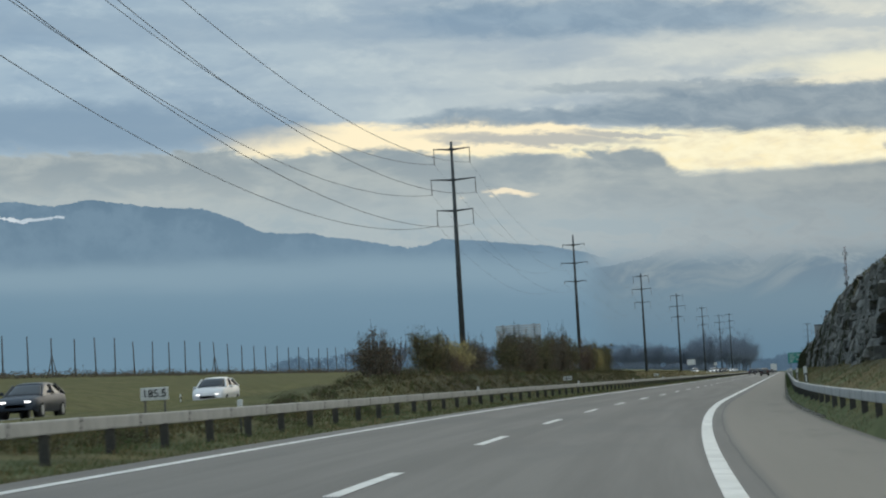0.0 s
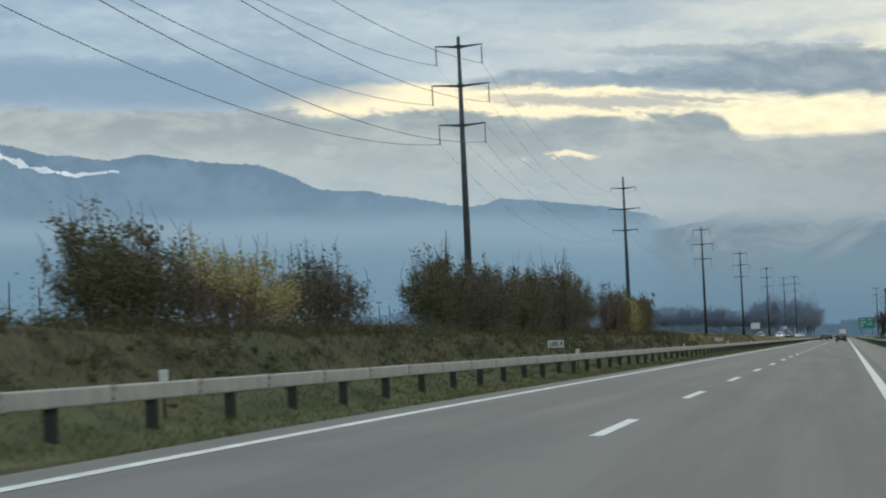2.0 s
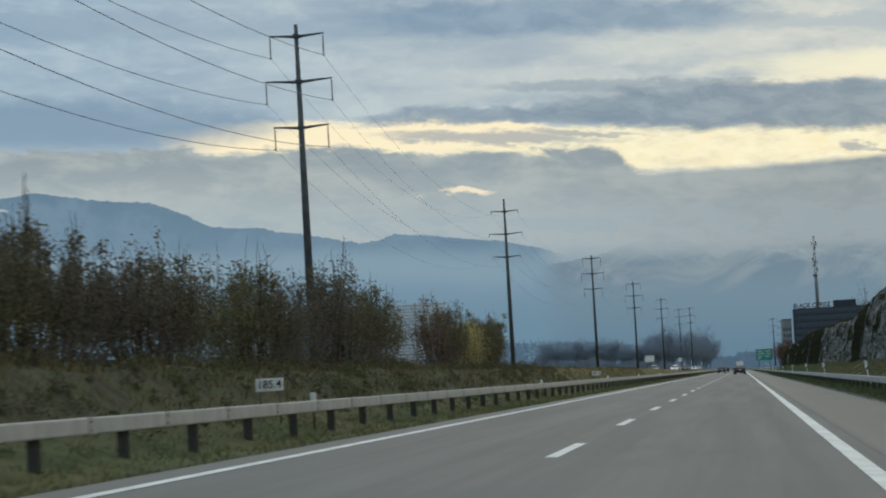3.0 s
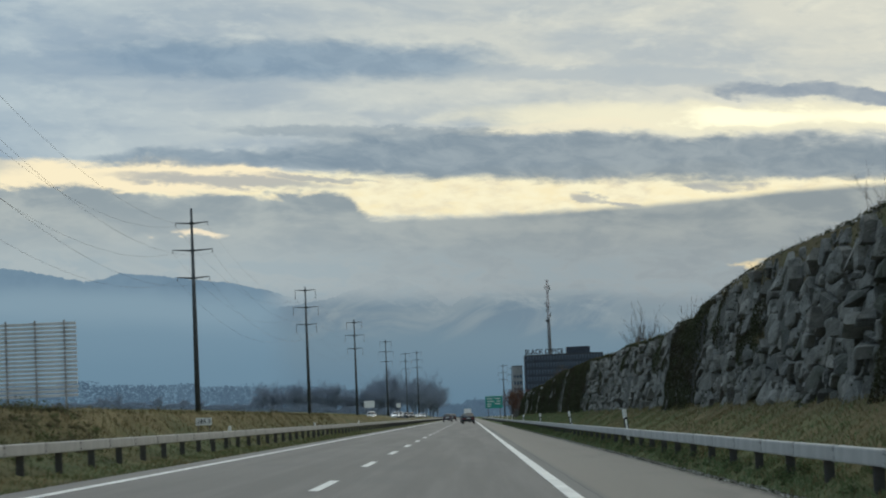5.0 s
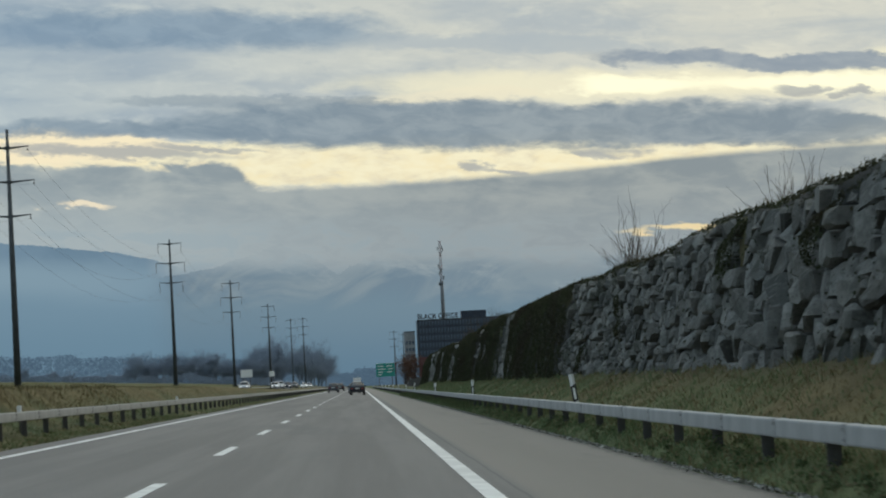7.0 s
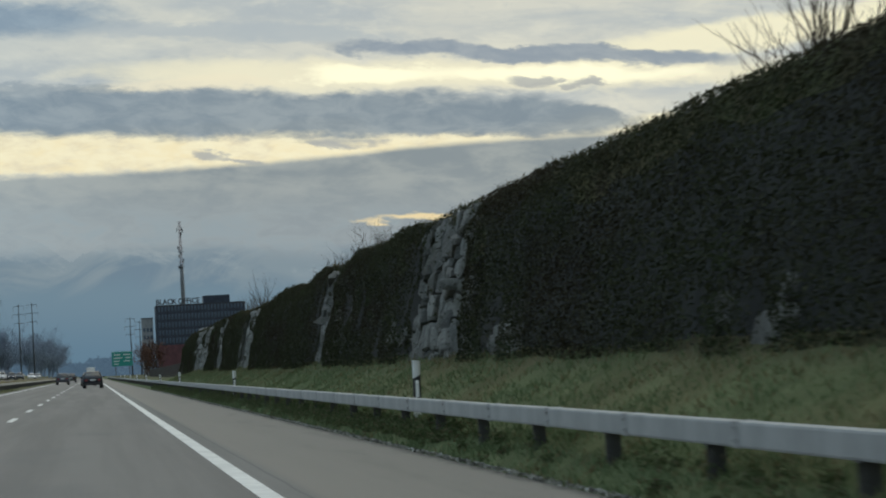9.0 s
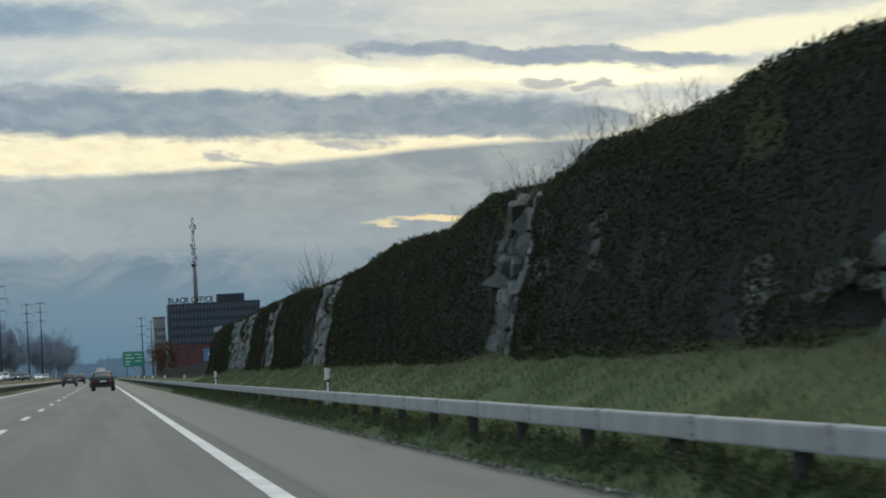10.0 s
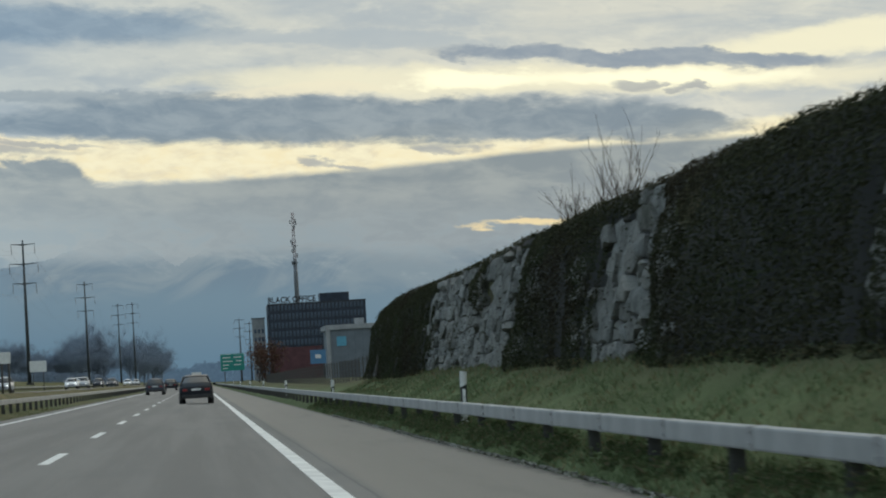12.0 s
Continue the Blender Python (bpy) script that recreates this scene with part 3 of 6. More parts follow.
def steps(a, b, d):
    n = max(1, round((b - a) / d))
    return [a + (b - a) * i / n for i in range(n + 1)]


# ---- ground, roads ----
def make_ground():
    us = [-2600, -1500, -900, -620, -400, -270, -200, -150, -120, -100, -85, -72, -62, -54, -48, -43, -39.5, -37, -34.5, -32, -29, -26, -23, -20, -17.5, -15.5, -14, -13, -12.2, -11.4, -10.7, -10.2, -9.7, -9.2,
          -8.7, -8.3, -7.8, -7.3, -6.8, -6.3, -6.25, -3, 0, 2, 4.04, 4.06, 4.18, 4.4, 4.7, 5.1, 5.5, 5.9, 6.3, 6.65, 7.0, 7.06, 7.35, 7.8, 8.4, 9.5, 12, 16, 22, 32, 45, 65, 90, 150, 300, 700, 1500, 2600]
    ys = steps(-60, 60, 6) + steps(60, 520, 1.0)[1:] + steps(520, 760, 6)[1:] + steps(760, 1600, 30)[1:] + [1900, 2400, 3200, 4300]
    ground = strip("ground", GRASS, [[(cx(y) + u if abs(u) < 200 else u, y, ground_z(u, y)) for u in us] for y in ys], smooth=True)
    tagged(ground, "grassy verges, banks and flat meadow in autumn green and straw", "ground")


def road_z(u):
    return -CROSSFALL * u if u < 1.5 else float(np.interp(u, [1.5, 3.92], [-0.0855, -0.095]))


def make_roads():
    ys = steps(-60, 240, 4) + steps(240, 1500, 20)[1:]
    us = [-6.28, -6.2, -4, -2, 0, 1.5, 2.6]
    rows = []
    for y in ys:
        ragged = 4.02 + 0.05 * noise.noise(Vector((y * 0.9, 0, 0)))
        row = [(cx(y) + u, y, road_z(u)) for u in us]
        rows.append([(cx(y) - 6.3, y, road_z(-6.3) - 0.12)] + row + [(cx(y) + ragged, y, road_z(3.86)), (cx(y) + ragged + 0.02, y, road_z(3.9) - 0.12)])
    road = strip("road", ASPHALT, rows)
    tagged(road, "grey worn asphalt motorway carriageway with two lanes and shoulder", "road")
    for name, u0, u1, label in (("edge_line", 1.24, 1.47, "broad white painted edge line beside the shoulder"), ("edge_line", -5.78, -5.62, "white painted edge line beside the median")):
        line = strip(name, PAINT, [[(cx(y) + u, y, road_z(u) + 0.006) for u in (u0, u1)] for y in ys])
        tagged(line, label)
        line.parent = road
    me = None
    for k in range(-1, 60):
        y0 = 5.5 + 18.0 * k
        rows = [[(u, d, 0.0) for u in (-0.08, 0.08)] for d in (0, 2, 4, 6)]
        if me is None:
            first = strip("lane_dash", PAINT, rows, "")
            me = first.data
            first.parent = road
            dash = first
        else:
            dash = share("lane_dash", me, road, Matrix())
        dash.matrix_basis = Matrix.Translation((cx(y0) - 2.41, y0, road_z(-2.41) + 0.006)) @ Matrix.Rotation(heading(y0 + 3), 4, "Z") @ Matrix.Rotation(math.atan(CROSSFALL), 4, "Y")
    ys = steps(0, 760, 10) + steps(760, 1500, 40)[1:]
    other = strip("road_opposite", ASPHALT, [[(cx(y) + far_lane(y) + u, y, far_lane_z(y) + dz) for u, dz in ((-6.2, -0.15), (-6.1, 0.02), (0, 0.03), (6.1, 0.02), (6.2, -0.15))] for y in ys])
    tagged(other, "grey asphalt carriageway for oncoming traffic beyond the median", "road")
    for u in (-5.0, 5.0):
        line = strip("edge_line", PAINT, [[(cx(y) + far_lane(y) + u + w, y, far_lane_z(y) + 0.034) for w in (-0.1, 0.1)] for y in ys])
        tagged(line, "white painted edge line of the far carriageway")
        line.parent = other


# ---- guardrails ----
def beam_mesh(length):
    """A closed box beam with rounded edges and a bolted sleeve at one end."""
    bm = bmesh.new()
    add_box(bm, -0.07, 0.07, 0, length - 0.035, -0.195, 0.0, 0.022)
    me = bpy.data.meshes.new("beam")
    bm.to_mesh(me)
    bm.free()
    me.materials.append(STEEL)
    bm = bmesh.new()
    add_box(bm, -0.074, 0.074, -0.09, 0.09, -0.199, 0.004, 0.008)
    for dz in (-0.05, -0.145):
        for dy in (-0.05, 0.05):
            for sx in (-1, 1):
                add_box(bm, sx * 0.074 - 0.008, sx * 0.074 + 0.008, dy - 0.014, dy + 0.014, dz - 0.014, dz + 0.014)
    sleeve = bpy.data.meshes.new("sleeve")
    bm.to_mesh(sleeve)
    bm.free()
    sleeve.materials.append(SLEEVE_STEEL)
    bm = bmesh.new()
    add_box(bm, -0.06, 0.06, -0.06, -0.048, -0.9, 0.0)
    add_box(bm, -0.06, 0.06, 0.048, 0.06, -0.9, 0.0)
    add_box(bm, -0.006, 0.006, -0.05, 0.05, -0.9, 0.0)
    add_box(bm, -0.075, 0.075, -0.075, 0.075, -0.004, 0.012)
    post = bpy.data.meshes.new("post")
    bm.to_mesh(post)
    bm.free()
    post.materials.append(POST_STEEL)
    return me, sleeve, post


def guardrail(u_of, z_of, y0, y1, label, spacing=3.9):
    me, sleeve, post = GUARD
    rail = base("guardrail", cx(y0) + u_of(y0), y0, z_of(y0) - 0.7)
    tagged(rail, label, "guardrail", "motorway guardrails")
    inv = rail.matrix_basis.inverted()
    n = int((y1 - y0) / spacing)
    side = u_of(y0)
    for i in range(n):
        ya, yb = y0 + i * spacing, y0 + (i + 1) * spacing
        a = Vector((cx(ya) + u_of(ya), ya, z_of(ya) + 0.008 * noise.noise(Vector((ya, 0, 0)))))
        b = Vector((cx(yb) + u_of(yb), yb, z_of(yb) + 0.008 * noise.noise(Vector((yb, 0, 0)))))
        turn = Matrix.Translation(a) @ (b - a).to_track_quat("Y", "Z").to_matrix().to_4x4()
        beam = share("beam", me, rail, inv @ turn)
        if ya < 560:
            share("sleeve", sleeve, beam, Matrix())
        lean = Matrix.Rotation(radians(2.5) * noise.noise(Vector((ya * 7.7, 1, 0))), 4, "X")
        share("post", post, rail, inv @ Matrix.Translation(a + Vector((0, 1.75 if side < 0 else 0.9, -0.197))) @ Matrix.Rotation(heading(ya), 4, "Z") @ lean)


GUARD = None


def make_guardrails():
    global GUARD
    GUARD = beam_mesh(3.9)
    guardrail(lambda y: -7.4, lambda y: 0.985, 22.65, 1090.0, "grey galvanised steel guardrail on dark posts along the median")
    guardrail(lambda y: 4.4, lambda y: 0.59, 30.0, 1090.0, "grey galvanised steel guardrail on dark posts along the hard shoulder")
    guardrail(lambda y: far_lane(y) - 7.2, lambda y: far_lane_z(y) + 0.78, 480.0, 1090.0, "grey steel guardrail beyond the oncoming carriageway")


# ---- rock retaining wall ----
ROCKY = ((84, 110), (116, 148), (156, 176), (181, 204), (208, 242.5), (253, 317), (348.3, 356.8), (375.6, 380), (411.4, 420.3), (437.5, 443), (453, 475))


def rocky(y):
    """1 where bare stone shows, 0 under ivy."""
    best = 0.0
    for a, b in ROCKY:
        best = max(best, min(1.0, max(0.0, min(y - a, b - y) / 1.5 + 0.5)))
    return best


def stone_shows(y, z):
    """1 where stone is bare at a height, with uneven edges and single stones out of the ivy."""
    v = rocky(y + 1.5 * noise.noise(Vector((y * 0.4, z * 0.8, 60.0))))
    if noise.noise(Vector((y * 0.28, z * 0.5, 17.0))) > 0.42:
        v = 0.0
    if z < 3.1 and noise.noise(Vector((y * 0.55, z * 0.4, 71.0))) > (0.36 if 342 < y < 372 else 0.52):
        v = 1.0
    return v


def stone_size(y):
    """Typical width of the stones along the wall: slabs here, rubble there."""
    return float(np.interp(y, [84, 200, 240, 258, 272, 290, 317, 340, 348, 358, 374, 420, 480], [0.5, 0.45, 0.45, 0.5, 0.44, 0.34, 0.32, 0.42, 0.46, 0.46, 0.42, 0.48, 0.4]))


def stone_cells(a, b, rng, long):
    """Irregular close-set outlines (y, z) of the stones between a and b: cells round scattered centres, drawn out lengthwise."""
    seeds = []
    y = a - 0.5
    while y < b + 0.5:
        s = stone_size(y)
        w = s * long
        z = 0.8 + rng.uniform(0, 0.4)
        while z < 5.6:
            h = s * rng.choice((0.5, 0.75, 1.0, 1.5))
            seeds.append(((y + rng.uniform(-0.42, 0.42) * w) / long, z + h / 2 + rng.uniform(-0.2, 0.2) * h))
            z += h
        y += w
    seeds.sort()
    ys = [s[0] for s in seeds]
    cells = []
    for i, (y, z) in enumerate(seeds):
        s = stone_size(y * long)
        poly = [(y - 1.3 * s, z - 1.3 * s), (y + 1.3 * s, z - 1.3 * s), (y + 1.3 * s, z + 1.3 * s), (y - 1.3 * s, z + 1.3 * s)]
        for q in range(bisect(ys, y - 2.6 * s), bisect(ys, y + 2.6 * s)):
            if q == i or abs(seeds[q][1] - z) > 2.6 * s:
                continue
            ny, nz = seeds[q][0] - y, seeds[q][1] - z
            limit = (ny * ny + nz * nz) / 2
            out = []
            for k in range(len(poly)):
                p, r = poly[k - 1], poly[k]
                dp, dr = (p[0] - y) * ny + (p[1] - z) * nz - limit, (r[0] - y) * ny + (r[1] - z) * nz - limit
                if dp * dr < 0:
                    f = dp / (dp - dr)
                    out.append((p[0] + (r[0] - p[0]) * f, p[1] + (r[1] - p[1]) * f))
                if dr <= 0:
                    out.append(r)
            poly = out
            if len(poly) < 3:
                break
        if len(poly) < 3:
            continue
        poly = [(p[0] * long, p[1]) for p in poly]
        cells.append((sum(p[0] for p in poly) / len(poly), sum(p[1] for p in poly) / len(poly), poly))
    return cells


def bisect(ordered, value):
    lo, hi = 0, len(ordered)
    while lo < hi:
        m = (lo + hi) // 2
        lo, hi = (m + 1, hi) if ordered[m] < value else (lo, m)
    return lo


def stone_block(cy, cz, poly, rng, dressed):
    """One split stone: a tilted, chipped front, chamfered rim and sides that run back into the wall."""
    clean = []
    for p in poly:
        if not clean or math.hypot(p[0] - clean[-1][0], p[1] - clean[-1][1]) > 0.06:
            clean.append(p)
    if len(clean) > 3 and math.hypot(clean[0][0] - clean[-1][0], clean[0][1] - clean[-1][1]) < 0.06:
        clean.pop()
    n = len(clean)
    if n < 3:
        return None
    hy, hz = max(abs(p[0] - cy) for p in clean), max(abs(p[1] - cz) for p in clean)
    if dressed:
        gap, out, rise = rng.uniform(0.014, 0.035), rng.gauss(0.05, 0.05), rng.uniform(0.03, 0.06)
        ty, tz, rim = rng.gauss(0.0, 0.13), rng.gauss(0.02, 0.07), rng.uniform(0.02, 0.05)
    else:
        gap, out, rise = rng.uniform(0.014, 0.04), rng.gauss(0.04, 0.08) + (0.1 if rng.random() < 0.12 else 0.0), rng.uniform(0.03, 0.08)
        ty, tz, rim = rng.gauss(0.0, 0.2), rng.gauss(0.0, 0.17), rng.uniform(0.015, 0.05)
    verts = []
    for ring, (inset, depth, jag) in enumerate(((gap, -0.42, 0.0), (gap, 0.0, 0.016), (gap + rim, rise, 0.022))):
        fy, fz = max(0.3, 1 - 1.5 * inset / hy), max(0.3, 1 - inset / hz)
        for p in clean:
            y, z = (p[0] - cy) * fy + rng.uniform(-1.5, 1.5) * jag, (p[1] - cz) * fz + rng.uniform(-jag, jag)
            lift = depth if ring == 0 else depth + out + ty * y + tz * z + rng.uniform(-jag, jag)
            verts.append((-lift, y, z))
    my, mz = rng.uniform(-0.35, 0.35) * hy, rng.uniform(-0.35, 0.35) * hz
    verts.append((-(out + rise + ty * my + tz * mz + rng.uniform(-0.02, 0.06)), my, mz))
    faces = []
    for r in (0, 1):
        for k in range(n):
            q = (k + 1) % n
            faces += [(r * n + k, (r + 1) * n + k, r * n + q), (r * n + q, (r + 1) * n + k, (r + 1) * n + q)]
    faces += [(2 * n + k, 3 * n, 2 * n + (k + 1) % n) for k in range(n)]
    return np.array(verts), np.array(faces)


def make_wall():
    ys = steps(WALL_START, WALL_END, 0.5)
    rows = []
    for y in ys:
        top = wall_top(y)
        row = []
        for k in range(15):
            f = k / 14
            z = 0.9 + (top - 0.9) * f
            bulge = 0.12 * noise.noise(Vector((y * 0.12, z * 0.6, 0))) + 0.05 * noise.noise(Vector((y * 0.4, z * 1.7, 4)))
            row.append((cx(y) + wall_face(z) + (0.12 if k == 0 or k > 11 else 0.12 + 0.15 * rocky(y)) + bulge, y, z))
        row.append((cx(y) + wall_face(top) + 0.7, y, top + 0.12))
        row.append((cx(y) + wall_face(top) + 1.6, y, top + 0.0))
        rows.append(row)
    y = WALL_END
    rows.append([(cx(y) + p[0] + 1.2, y + 0.9, p[2] - (0.25 if k > 10 else 0)) for k, p in enumerate(rows[-1])])
    rows.append([(p[0] + 2.6, y + 1.1, p[2] - 0.4) for p in rows[-1]])
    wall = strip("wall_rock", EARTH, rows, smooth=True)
    tagged(wall, "tall rough-stone retaining wall half covered in dark ivy", "retaining wall")
    return wall


def make_wall_stones(wall):
    rng = random.Random(11)
    verts, faces, count, single = [], [], 0, 0
    for a, b in ((84, 205), (205, 330), (338, 482)):
        for cy, cz, poly in stone_cells(a, b, rng, 2.0 if a > 330 else 1.45):
            brow = wall_top(min(max(cy, 84), 499)) - 0.06
            poly = [(p[0], min(p[1], brow)) for p in poly]
            if cz < 0.9 or cz > brow - 0.06 or rng.random() > stone_shows(cy, cz) * 1.04:
                continue
            block = stone_block(cy, cz, poly, rng, cy > 335)
            if block is None:
                continue
            co, tri = block
            co = co + np.stack([0.22 * co[:, 2], 0 * co[:, 2], 0 * co[:, 2]], 1)
            o = (cx(cy) + wall_face(cz) + 0.1, cy, cz)
            if 259 < cy < 300 and single < 300:
                stone = from_arrays("stone", co, tri, STONE, wall)
                stone.location = o
                single += 1
            else:
                verts.append(co + np.array(o))
                faces.append(tri + count)
                count += len(co)
    rubble = from_arrays("stonework", np.concatenate(verts), np.concatenate(faces), RUBBLE, wall)
    tagged(rubble, "grey angular quarry stones with dark gaps", kind="stuff")


def scatter_leaves(name, centres, normals, sizes, mat, parent=None, seed=1, fold=0.25):
    """Many small pointed leaves, each two triangles bent along the middle."""
    rng = np.random.default_rng(seed)
    n = len(centres)
    normals = normals / (np.linalg.norm(normals, axis=1, keepdims=True) + 1e-9)
    any_dir = rng.normal(size=(n, 3))
    t = np.cross(normals, any_dir)
    t /= np.linalg.norm(t, axis=1, keepdims=True) + 1e-9
    b = np.cross(normals, t)
    s = sizes[:, None]
    verts = np.stack([centres - t * s, centres - b * s * 0.55 + normals * s * fold, centres + t * s, centres + b * s * 0.55 + normals * s * fold], 1).reshape(-1, 3)
    idx = np.arange(n)[:, None] * 4
    faces = np.concatenate([idx + [0, 1, 2], idx + [0, 2, 3]], 1).reshape(-1, 3)
    return from_arrays(name, verts, faces, mat, parent)


def make_ivy(wall):
    rng = np.random.default_rng(5)
    gy, gz = np.arange(WALL_START, WALL_END + 0.4, 0.3), np.arange(0.9, 5.6, 0.2)
    tops = np.array([wall_top(y) for y in gy])
    bares = np.array([[stone_shows(y, z) for z in gz] for y in gy])
    fringe = np.array([(0.3 + 0.3 * noise.noise(Vector((y * 0.8, 0, 3)))) * (1 - 0.75 * rocky(y)) for y in gy])
    bend = np.array([cx(y) for y in gy])
    thick_grid = np.array([[0.13 * (1 + noise.noise(Vector((y * 0.2, z * 0.9, 30)))) + 0.09 * noise.noise(Vector((y * 0.6, z * 2.6, 9))) for z in gz] for y in gy])

    def look_up(grid, y, z):
        i, j = (y - gy[0]) / 0.3, (z - gz[0]) / 0.2
        a, b = np.clip(i.astype(int), 0, len(gy) - 2), np.clip(j.astype(int), 0, len(gz) - 2)
        s, t = np.clip(i - a, 0, 1), np.clip(j - b, 0, 1)
        return (grid[a, b] * (1 - s) + grid[a + 1, b] * s) * (1 - t) + (grid[a, b + 1] * (1 - s) + grid[a + 1, b + 1] * s) * t

    y = np.concatenate([rng.uniform(WALL_START, 200, 30000), rng.uniform(200, WALL_END, 450000)])
    top = np.interp(y, gy, tops)
    z = 0.95 + (top + 0.04 - 0.95) * rng.uniform(0, 1, len(y))
    bare = look_up(bares, y, z)
    cover = (bare < 0.85) | (z > top - np.interp(y, gy, fringe)) | (rng.random(len(y)) < 0.03)
    y, z, bare = y[cover], z[cover], bare[cover]
    n = len(y)
    thick = np.maximum(0.0, look_up(thick_grid, y, z)) * rng.uniform(0.55, 1.0, n)
    near_top = np.clip((np.interp(y, gy, tops) - z) / 0.6, 0.05, 1.0)
    thick *= near_top
    lump = np.where(bare < 0.5, -0.14 * (1 - bare), 0.0) * near_top
    centres = np.stack([np.interp(y, gy, bend) + 6.62 + 0.22 * (z - 1.2) + 0.02 + lump - thick, y, z], 1)
    normals = np.stack([-1.0 + rng.normal(size=n) * 0.6, rng.normal(size=n) * 0.8, 0.2 + rng.normal(size=n) * 0.7], 1)
    # cushions that swell over the crest and hang down a little way
    m = 90000
    cy = rng.uniform(WALL_START, WALL_END, m)
    along = rng.uniform(0, 1, m)
    puff = np.interp(cy, gy, np.array([0.17 + 0.13 * noise.noise(Vector((y * 0.3, 5, 12))) + 0.06 * noise.noise(Vector((y * 0.9, 5, 2))) for y in gy]))
    puff = puff * np.interp(cy, gy, np.array([1.0 - 0.8 * rocky(y) for y in gy]))
    turn = (along * 1.25 - 0.35) * math.pi / 1.6
    crest = np.stack([np.interp(cy, gy, bend) + 6.62 + 0.22 * (np.interp(cy, gy, tops) - 1.2) + 0.3 - np.cos(turn) * (puff + 0.26) + rng.normal(size=m) * 0.03, cy,
                      np.interp(cy, gy, tops) - 0.24 + np.sin(turn) * (puff + 0.1) + rng.normal(size=m) * 0.035], 1)
    crest_n = np.stack([-np.cos(turn) + rng.normal(size=m) * 0.6, rng.normal(size=m) * 0.6, np.sin(turn) + rng.normal(size=m) * 0.6], 1)
    sizes = rng.uniform(0.016, 0.04, n) * np.where(rng.random(n) < 0.12, 1.4, 1.0)
    ivy = scatter_leaves("ivy", np.concatenate([centres, crest]), np.concatenate([normals, crest_n]), np.concatenate([sizes, rng.uniform(0.018, 0.04, m)]), IVY, wall, 3)
    tagged(ivy, "dark green ivy hanging over the stones", kind="stuff")


def make_grass():
    def blades(name, spots, mat, seed, lo, hi, label, short=()):
        rng = np.random.default_rng(seed)
        n = len(spots)
        h = rng.uniform(lo, hi, n)
        if len(short):
            h[short] *= 0.8
        turn = rng.uniform(0, math.tau, n)
        lean = rng.uniform(0.2, 1.1, n) * h
        w = rng.uniform(0.005, 0.01, n)
        side = np.stack([np.cos(turn), np.sin(turn), np.zeros(n)], 1) * w[:, None]
        d = rng.uniform(0, math.tau, n)
        over = np.stack([np.cos(d) * lean, np.sin(d) * lean, h], 1)
        mid = over * np.array([0.35, 0.35, 0.62])
        p = spots
        verts = np.stack([p - side, p + side, p + mid + side * 0.8, p + mid - side * 0.8, p + over], 1).reshape(-1, 3)
        idx = np.arange(n)[:, None] * 5
        faces = np.concatenate([idx + [0, 1, 2], idx + [0, 2, 3], idx + [3, 2, 4]], 1).reshape(-1, 3)
        ob = from_arrays(name, verts, faces, mat)
        tagged(ob, label, "grass", kind="stuff")

    rng = np.random.default_rng(8)

    def spots(n, u0, u1, y0, y1, clump):
        out = []
        while len(out) < n:
            u, y = rng.uniform(u0, u1), rng.uniform(y0, y1)
            if noise.noise(Vector((u * 1.6, y * 0.7, clump))) + rng.uniform(-0.5, 0.6) < 0:
                continue
            out.append(place(u, y, -0.02))
        return np.array(out)

    right = np.concatenate([spots(75000, 4.07, 4.75, 175, 500, 1.0), spots(80000, 4.7, 6.75, 180, 500, 2.0), spots(9000, 4.07, 6.7, 45, 180, 3.0)])
    blades("verge_grass", right, BLADES, 21, 0.04, 0.125, "green and straw grass on the bank under the rock wall", np.array([p[0] - cx(p[1]) < 4.6 for p in right]))
    near = np.concatenate([spots(46000, -8.2, -6.28, 18, 330, 4.0), spots(6000, -8.2, -6.3, 330, 520, 6.0), spots(9000, -11.0, -8.6, 215, 400, 5.0)])
    blades("roadside_grass", near, BLADES, 24, 0.04, 0.13, "short green grass under the median guardrail")
    left = np.concatenate([spots(16000, -9.6, -8.0, 36, 330, 4.0), spots(12000, -11.0, -8.6, 36, 215, 5.0)])
    blades("median_grass", left, DRY_BLADES, 22, 0.07, 0.24, "dry olive and straw grass on the median bank")
    top = np.array([(cx(y) + wall_face(wall_top(y)) + rng.uniform(0.1, 1.0), y, wall_top(y) + 0.02) for y in rng.uniform(WALL_START, WALL_END, 16000)])
    blades("crest_grass", top, CREST, 23, 0.05, 0.2, "straggling grass along the crest of the rock wall")


    n = 22000
    ys = rng.uniform(60, 480, n)
    grit_at = np.array([(cx(y) + 4.06 + 0.05 * noise.noise(Vector((y * 0.9, 0, 0))) + rng.normal() * 0.04, y, -0.088 + rng.uniform(0, 0.015)) for y in ys])
    grit = scatter_leaves("edge_grit", grit_at, rng.normal(size=(n, 3)) * 0.5 + [0, 0, 1.0], rng.uniform(0.01, 0.042, n), PEBBLE, None, 14, 0.5)
    tagged(grit, "pale grit and litter along the edge of the asphalt", "gravel", kind="stuff")
    def clumps(name, count, u0, u1, y0, y1, lo, hi, mat, label, near=0.0):
        """Tussocks of small leaves: low domes of uneven size set on the slope."""
        out = []
        while len(out) < count:
            u, y = rng.uniform(u0, u1), rng.uniform(y0, y1)
            if near:
                u = u0 + abs(rng.normal()) * near
            if noise.noise(Vector((u * 0.8, y * 0.25, 33))) + rng.uniform(-0.4, 0.5) < 0:
                continue
            size = lo + (hi - lo) * rng.random() ** 2
            m = int(26 + size * 220)
            d = rng.normal(size=(m, 3))
            d /= np.linalg.norm(d, axis=1, keepdims=True)
            d[:, 2] = np.abs(d[:, 2])
